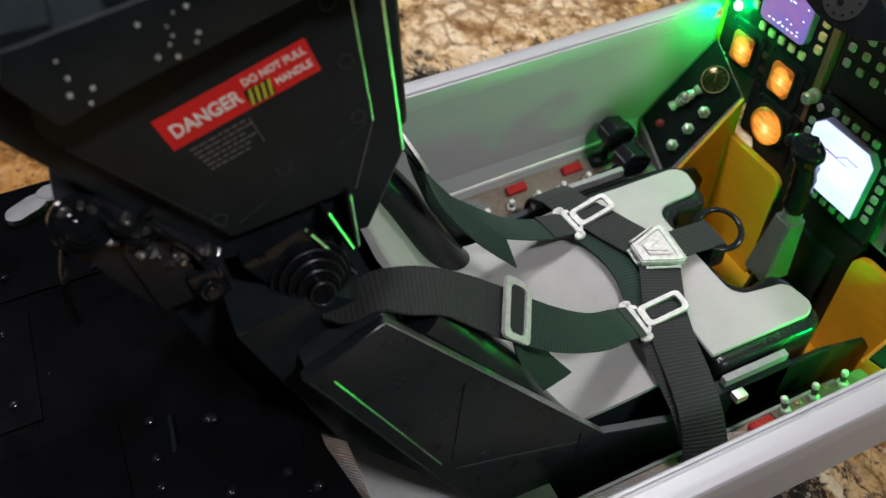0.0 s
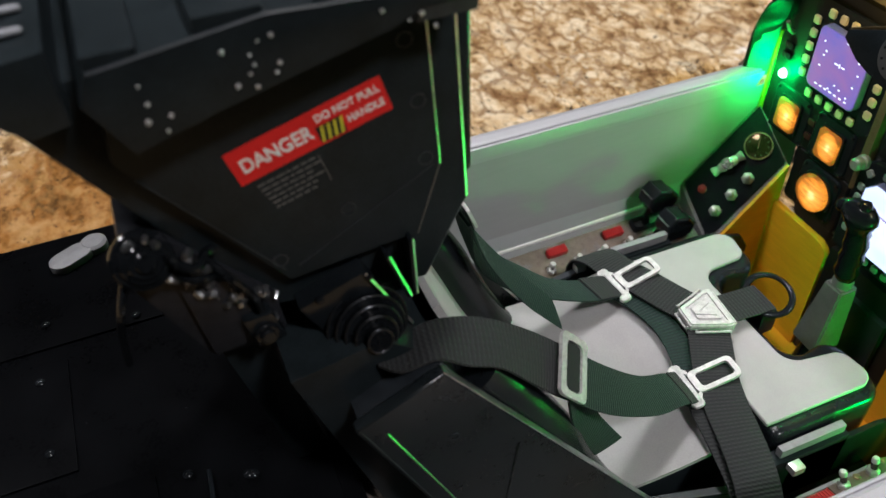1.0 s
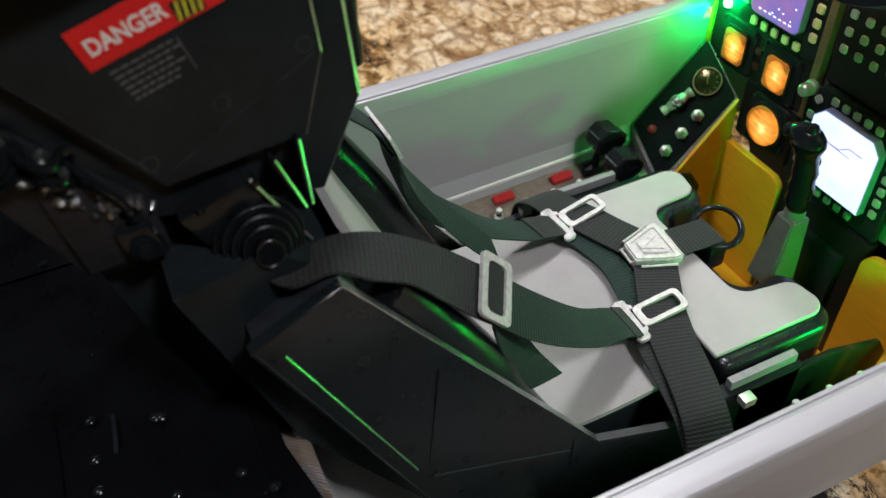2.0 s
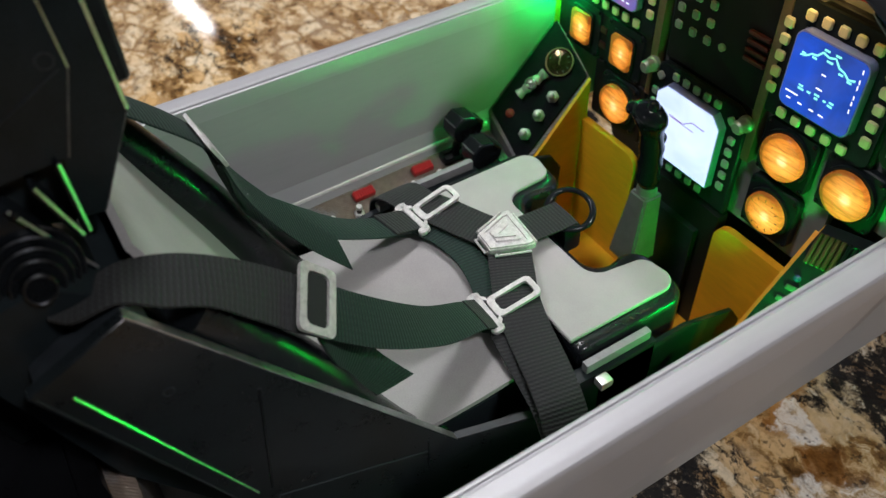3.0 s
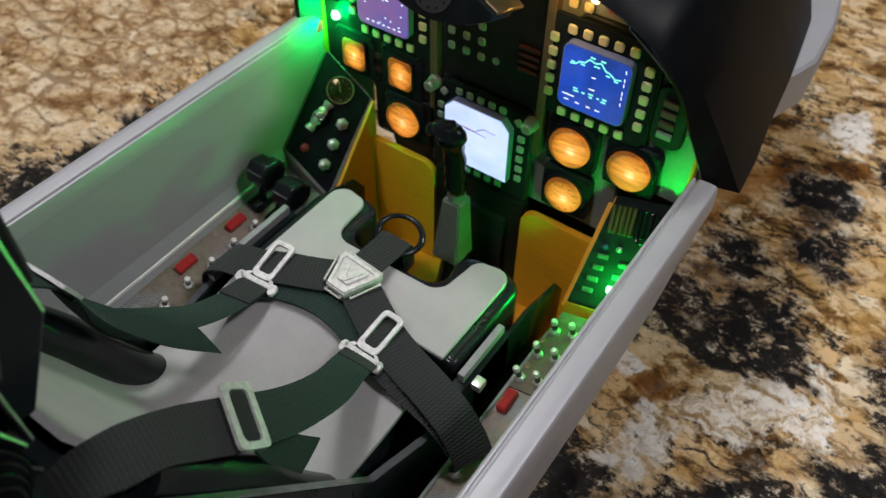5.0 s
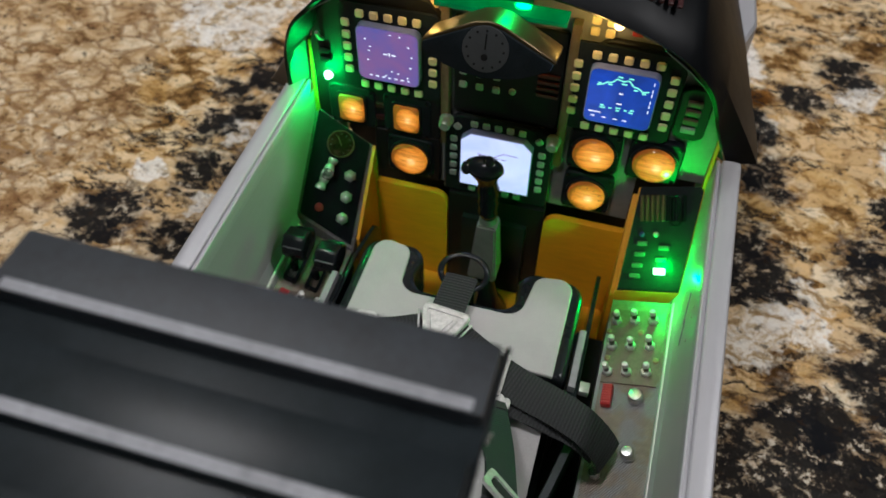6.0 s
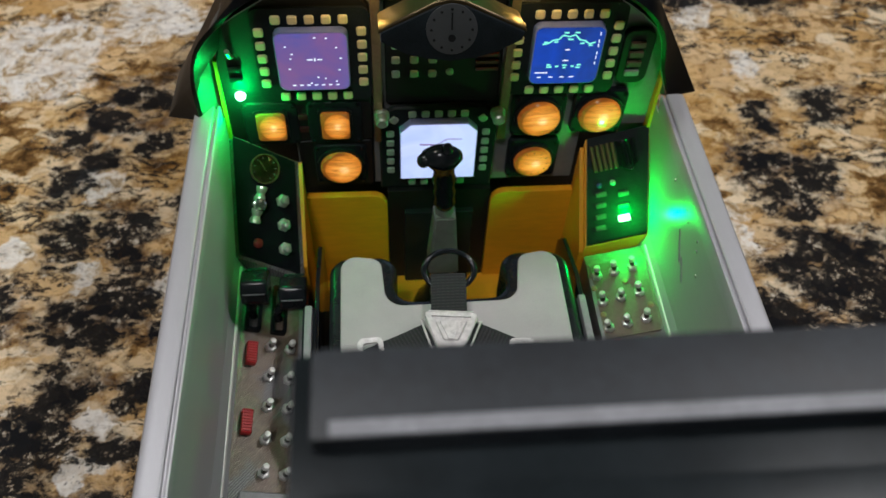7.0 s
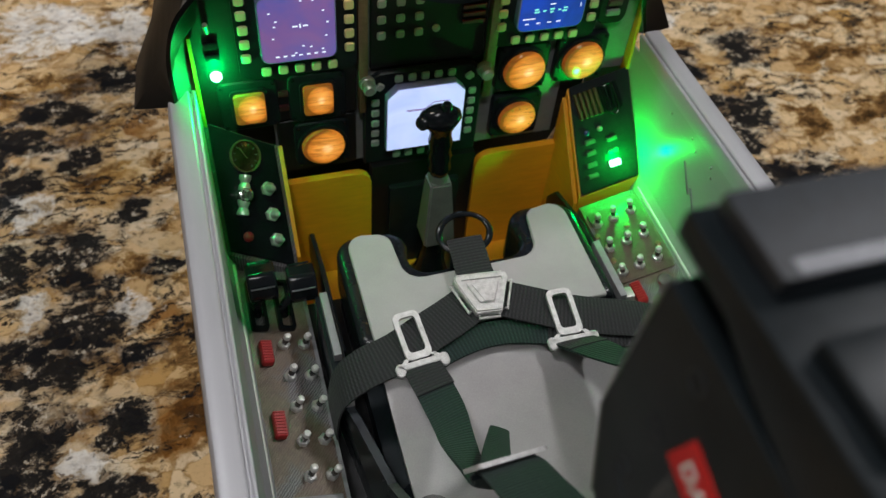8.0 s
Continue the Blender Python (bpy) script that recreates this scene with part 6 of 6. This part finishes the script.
# bolts scattered at random, added bright to imitate the gear's sparkle
for k in range(48):
    u = rnd.random()
    y, z = -16.3 + 1.55 * u + rnd.uniform(-0.22, 0.22), 9.85 - 1.75 * u + rnd.uniform(-0.3, 0.3)
    g = rnd.uniform(0.5, 1.0)
    part("glint_bolt", lathe(bm_new(), [(0.09 * g, 0), (0.09 * g, 0.1), (0.05 * g, 0.15)], 8, at(2.07 if k % 2 else 2.17, y, z, 0, 80 + rnd.uniform(-35, 35), rnd.uniform(-35, 35))), GLINT, gear)
for path, r in (([(2.1, -16.05, 9.85), (2.4, -15.85, 9.62), (2.42, -15.62, 9.45), (2.2, -15.45, 9.5), (2.1, -15.3, 9.45)], 0.075),
                ([(2.1, -16.0, 9.45), (2.38, -15.8, 9.3), (2.4, -15.55, 9.2), (2.15, -15.4, 9.0)], 0.06),
                ([(2.1, -15.5, 9.35), (2.35, -15.25, 9.1), (2.35, -14.98, 8.6), (2.3, -14.9, 8.2)], 0.065),
                ([(2.1, -16.6, 9.3), (2.3, -16.75, 9.0), (2.2, -16.9, 8.4), (2.0, -17.0, 7.6)], 0.06)):
    part("hose", tube(bm_new(), smooth_path(path, 6), r, 8), GEAR, gear)
for x in (-1.35, 1.35):
    part("seat_rail", prism(bm_new(), [(-16.3, 9.9), (-15.6, 10.4), (-14.2, 3.3), (-14.9, 3.22)], "x", x - 0.35, x + 0.35, 0.06), BLACK_SATIN, seat)

# warning labels on the headrest's plates
def letter(label, lm, text, x0, x1, y0, y1, material):
    """Lettering fitted into a rectangle of the label."""
    me = writing(text, 0.3)
    xs = [v.co.x for v in me.vertices]
    ys = [v.co.y for v in me.vertices]
    sx, sy = (x1 - x0) * CM / (max(xs) - min(xs)), (y1 - y0) * CM / (max(ys) - min(ys))
    for v in me.vertices:
        v.co = Vector((x0 * CM + (v.co.x - min(xs)) * sx, y0 * CM + (v.co.y - min(ys)) * sy, v.co.z))
    me.materials.clear()
    me.materials.append(material)
    return attach(new("lettering", me), label, lm @ Matrix.Translation((0, 0, 0.016 * CM)))


def warning_label(s):
    """The same red label, on the right plate (s = 1) or on the left one."""
    label = part("warning_label", box(bm_new(), -1.15, 1.15, -0.28, 0.29, 0, 0.012), STICKER, head, "red DANGER warning label")
    o = Vector((2.243 if s > 0 else -2.803, -13.71 if s > 0 else -13.6, 11.08))
    ex = Vector((0, s * 2.22, 0.64 * s)).normalized()
    ez = Vector((s, 0, 0))
    ey = ez.cross(ex)
    lm = Matrix((ex, ey, ez)).transposed().to_4x4()
    lm.translation = o * CM
    attach(label, head, lm)
    letter(label, lm, "DANGER", -1.02, 0.03, -0.12, 0.11, INK_WHITE)
    letter(label, lm, "DO NOT PULL", 0.13, 1.08, 0.08, 0.20, INK_WHITE)
    letter(label, lm, "HANDLE", 0.53, 1.08, -0.15, -0.03, INK_WHITE)
    bm = box(bm_new(), 0.08, 0.46, -0.25, 0.02, 0.013, 0.02)
    hatch = attach(new("hatched_patch", mesh_of("hatched_patch", bm, BLACK_MATT, 0)), label, lm)
    bm = bm_new()
    for k in range(4):
        x = 0.09 + 0.095 * k
        prism(bm, [(x, -0.24), (x + 0.045, -0.24), (x + 0.105, 0.01), (x + 0.06, 0.01)], "z", 0.021, 0.026)
    attach(new("stripes", mesh_of("stripes", bm, INK_YELLOW, 0)), label, lm)
    bm = bm_new()
    for r in range(6):
        x = -0.98 + 0.015 * r
        while x < -0.14 - 0.025 * r:
            w = rnd.uniform(0.05, 0.13)
            box(bm, x, x + w, -0.43 - 0.092 * r, -0.397 - 0.092 * r, 0.0, 0.006)
            x += w + 0.028
    box(bm, -0.06, -0.045, -0.90, -0.40, 0.0, 0.006)
    attach(new("small_print", mesh_of("small_print", bm, INK_GREY, 0)), label, lm)


for s in (1, -1):
    warning_label(s)

# ---- harness ----
harness = thing("seat_harness", (0, -4, 0.4), "black and green webbing harness with pewter buckles lying on the seat", "harness")
W = 0.53


def strap(name, centre, side, material, half=W, label_="", thick=0.085):
    """Webbing along a line of points, with the direction of its width at each."""
    rows_ = []
    for c, d in zip(centre, side):
        c, d = Vector(c), Vector(d).normalized()
        rows_.append((c - d * half, c + d * half))
    return part(name, strap_mesh(name, rows_, thick, material), material, harness, label_, 60)


X = (1, 0, 0)
edges = [((2.25, -13.3, 6.66), (3.1, -13.40, 6.98)), ((2.53, -12.9, 6.82), (3.42, -13.1, 7.05)), ((2.5, -12.3, 6.94), (3.5, -12.5, 7.14)), ((2.5, -11.65, 6.78), (3.5, -11.95, 6.72)), ((2.5, -11.05, 6.42), (3.46, -11.34, 6.3)),
         ((2.5, -10.4, 5.88), (3.42, -10.78, 5.6)), ((2.48, -9.72, 5.18), (3.36, -10.18, 4.82)), ((2.44, -9.5, 4.92), (3.32, -9.95, 4.55))]
part("shoulder_strap", strap_mesh("shoulder_strap", edges, 0.085, WEB), WEB, harness, "right shoulder webbing", 60)
edges = [((2.46, -9.62, 5.06), (3.34, -10.08, 4.7)), ((2.25, -8.3, 3.5), (3.05, -8.55, 2.9)), ((1.75, -6.9, 1.85), (2.7, -6.9, 1.5)), ((1.3, -5.75, 0.82), (2.32, -5.7, 0.8)), ((1.12, -5.15, 0.3), (2.12, -5.13, 0.3)), ((1.12, -4.85, 0.2), (2.1, -4.83, 0.2))]
part("shoulder_strap", strap_mesh("shoulder_strap", edges, 0.085, WEB_GREEN), WEB_GREEN, harness, "dark green lower half of the right shoulder webbing", 60)
edges = [((-2.9, -13.3, 7.45), (-1.95, -13.3, 7.45)), ((-2.95, -12.1, 7.25), (-1.95, -12.0, 7.2)), ((-2.98, -10.7, 6.1), (-1.95, -10.6, 6.0)), ((-2.95, -9.7, 4.95), (-1.95, -9.6, 4.8)), ((-2.82, -9.45, 3.8), (-2.22, -9.3, 3.0)), ((-2.74, -8.75, 2.86), (-2.08, -8.65, 2.05)),
         ((-2.73, -7.7, 1.78), (-1.9, -7.5, 1.3)), ((-2.66, -6.85, 1.05), (-1.76, -6.53, 0.87)), ((-2.68, -5.9, 0.55), (-1.76, -5.7, 0.52)), ((-2.74, -5.15, 0.3), (-1.84, -5.0, 0.3)), ((-2.74, -4.7, 0.2), (-1.82, -4.6, 0.2))]
part("shoulder_strap", strap_mesh("shoulder_strap", edges, 0.085, WEB_GREEN), WEB_GREEN, harness, "left shoulder webbing", 60)
edges = [((2.5, -9.3, 4.55), (3.3, -9.8, 4.3)), ((2.42, -8.95, 3.5), (3.18, -9.55, 3.3)), ((2.46, -8.4, 2.1), (3.16, -9.2, 2.4)), ((2.5, -7.65, 0.8), (3.08, -8.78, 1.58))]
part("strap_tail", strap_mesh("strap_tail", edges, 0.085, WEB_GREEN), WEB_GREEN, harness, "loose webbing end", 60)
edges = [((-2.9, -9.6, 4.85), (-1.95, -9.55, 4.7)), ((-2.65, -9.25, 3.9), (-1.85, -9.15, 3.3)), ((-2.15, -8.35, 2.6), (-1.45, -8.3, 1.9)), ((-1.55, -7.4, 1.55), (-1.0, -7.32, 0.85))]
part("strap_tail", strap_mesh("strap_tail", edges, 0.085, WEB_GREEN), WEB_GREEN, harness, "loose webbing end", 60)
for edges in ([((-2.70, -5.85, 0.60), (-1.74, -5.65, 0.57)), ((-2.76, -5.15, 0.36), (-1.82, -5.0, 0.36)), ((-2.76, -4.85, 0.29), (-1.82, -4.75, 0.29))],
              [((1.24, -5.55, 0.70), (2.28, -5.5, 0.69)), ((1.10, -5.15, 0.36), (2.14, -5.13, 0.36)), ((1.10, -4.95, 0.29), (2.12, -4.93, 0.29))]):
    part("folded_end", strap_mesh("folded_end", edges, 0.06, WEB), WEB, harness, "black folded and stitched webbing end", 60)
strap("lap_belt", [(-0.7, -3.45, 0.32), (-1.3, -3.75, 0.34), (-2.0, -4.05, 0.34), (-2.8, -4.38, 0.28), (-3.7, -4.55, 0.12), (-4.3, -4.62, -0.45), (-4.5, -4.6, -1.7), (-4.45, -4.6, -3.2)],
      [(.45, -1, 0), (.45, -1, 0), (.4, -1, 0), (.3, -1, 0), (.1, -1, 0), (0, -1, 0), (0, -1, 0), (0, -1, 0)], WEB, 0.57, "left lap webbing")
strap("lap_belt", [(0.25, -3.45, 0.32), (0.95, -3.85, 0.34), (1.7, -4.25, 0.34), (2.6, -4.55, 0.26), (3.6, -4.78, 0.12), (4.4, -4.95, -0.2), (4.95, -5.1, -0.7), (5.2, -5.2, -1.1)],
      [(.5, 1, 0), (.5, 1, 0), (.4, 1, 0), (.3, 1, 0), (.2, 1, 0), (.2, 1, 0), (.3, 1, 0), (.4, 1, 0)], WEB, 0.57, "right lap webbing")
strap("lap_underlay", [(1.2, -4.42, 0.18), (2.2, -4.84, 0.16), (3.2, -5.0, 0.04), (4.2, -5.08, -0.3), (4.8, -5.15, -0.8)],
      [(.4, 1, 0), (.4, 1, 0), (.3, 1, 0), (.2, 1, 0), (.2, 1, 0)], WEB, 0.5, "folded-under end of the right lap webbing")
strap("crotch_strap", [(-0.22, -3.0, 0.36), (-0.2, -2.4, 0.36), (-0.16, -1.85, 0.36), (-0.14, -1.3, 0.36)], [X, X, X, X], WEB, 0.5, "short webbing to the pull loop")
strap("cross_strap", [(-2.5, -5.0, 0.12), (-1.6, -4.55, 0.16), (-0.3, -4.35, 0.18), (1.0, -4.6, 0.14), (2.1, -5.1, 0.12)], [(.5, -1, .1), (.25, -1, .1), (0, -1, .1), (-.25, -1, .1), (-.5, -1, .1)], WEB_GREEN, 0.38, "green webbing across the back board")

# V buckle
tri = [(-0.70, 0.55), (0.70, 0.55), (0.72, 0.40), (0.34, -0.62), (-0.34, -0.62), (-0.72, 0.40)]
bmat = at(-0.22, -3.30, 0.47, 3, 0, -5)
buckle = part("v_buckle", prism(bm_new(), tri, "z", -0.08, 0.10, 0.05, 2, bmat), CAST, harness, "pewter V-shaped centre buckle")
part("raised_rim", band(bm_new(), [(x * 0.94, y * 0.93) for x, y in tri], [(x * 0.76, y * 0.72) for x, y in tri], "z", 0.10, 0.15, bmat), CAST, buckle)
part("raised_boss", prism(bm_new(), [(x * 0.60, y * 0.55) for x, y in tri], "z", 0.10, 0.16, 0.03, 1, bmat), CAST, buckle)
part("chevron", prism(bm_new(), [(-0.3, 0.2), (-0.16, 0.2), (0.0, -0.16), (0.16, 0.2), (0.3, 0.2), (0.06, -0.32), (-0.06, -0.32)], "z", 0.16, 0.20, 0, 1, bmat), CAST, buckle)
for ax, ay, bx, by in ((-0.62, 0.62, 0.62, 0.62), (-0.82, 0.34, -0.5, -0.55), (0.82, 0.34, 0.5, -0.55), (-0.28, -0.72, 0.28, -0.72)):
    pts = [bmat @ Vector(p) for p in ((ax * 0.9, ay * 0.88, 0), (ax, ay, 0.0), (bx, by, 0.0), (bx * 0.9, by * 0.88, 0))]
    part("wire_bail", tube(bm_new(), pts, 0.032, 6), CAST, buckle)


def adjuster(m, name="adjuster_buckle"):
    """A flat frame with a long slot and a T-bar at its foot."""
    bm = band(bm_new(), rr(0, 0.30, 0.68, 1.28, 0.16, 3), rr(0, 0.32, 0.43, 0.96, 0.10, 3), "z", -0.045, 0.045, m)
    b = part(name, bm, CAST, harness, "pewter adjuster with a long slot")
    foot = bm_new()
    prism(foot, rr(0, -0.46, 1.22, 0.16, 0.07, 3), "z", -0.06, 0.06, 0.02, 1, m)
    for s in (-1, 1):
        prism(foot, rr(s * 0.56, -0.52, 0.24, 0.34, 0.11, 3), "z", -0.06, 0.06, 0.02, 1, m)
        prism(foot, [(s * 0.27, -0.28), (s * 0.39, -0.28), (s * 0.55, -0.42), (s * 0.4, -0.46)], "z", -0.05, 0.05, 0, 1, m)
    part("t_bar", foot, CAST, b)
    return b


adjuster(at(-2.33, -4.38, 0.40, 10, 0, 5))
adjuster(at(1.61, -4.60, 0.40, 10, 0, -2))


def slide(m):
    """A rectangular slide buckle with a centre bar."""
    b = part("slide_buckle", band(bm_new(), rr(0, 0, 1.28, 0.84, 0.12, 3), rr(0, 0, 1.0, 0.52, 0.13, 3), "z", 0.02, 0.10, m), CAST, harness, "pewter slide buckle on the shoulder webbing")
    part("keeper", box(bm_new(), -0.56, 0.56, 0.22, 0.32, -0.12, -0.03, 0.02, 1, m), BLACK_SATIN, b)
    part("webbing_loop", prism(bm_new(), rr(0, 0, 0.97, 0.47, 0.1, 3), "z", -0.04, 0.075, 0.05, 2, m), WEB, b, "black webbing threaded through")
    return b


def facing(centre, across, along):
    """A pose with x along the webbing's width and y along its length."""
    x_, y_ = Vector(across).normalized(), Vector(along)
    z_ = x_.cross(y_).normalized()
    m = Matrix((x_, z_.cross(x_), z_)).transposed().to_4x4()
    m.translation = Vector(centre)
    return m


slide(facing((2.95, -9.62, 4.88), (0.9, -0.5, -0.36), (-0.08, 0.76, -0.68)))
slide(facing((-2.43, -9.65, 4.9), (1, 0.1, -0.15), (0.24, 0.36, -0.9)))
# pull loop
ring = smooth_path([(-0.10 + 0.72 * math.cos(a), -1.22 + 0.50 * math.sin(a), 0.46 + 0.24 * math.sin(a)) for a in [2 * math.pi * k / 12 for k in range(12)]], 4, True)
part("pull_loop", tube(bm_new(), ring, 0.10, 10, True, None, 0.7), BLACK_GLOSS, harness, "glossy black pull loop", 60)
part("loop_base", box(bm_new(), -0.62, 0.38, -1.72, -1.15, -0.6, 0.22, 0.12, 2), BLACK_SATIN, harness)
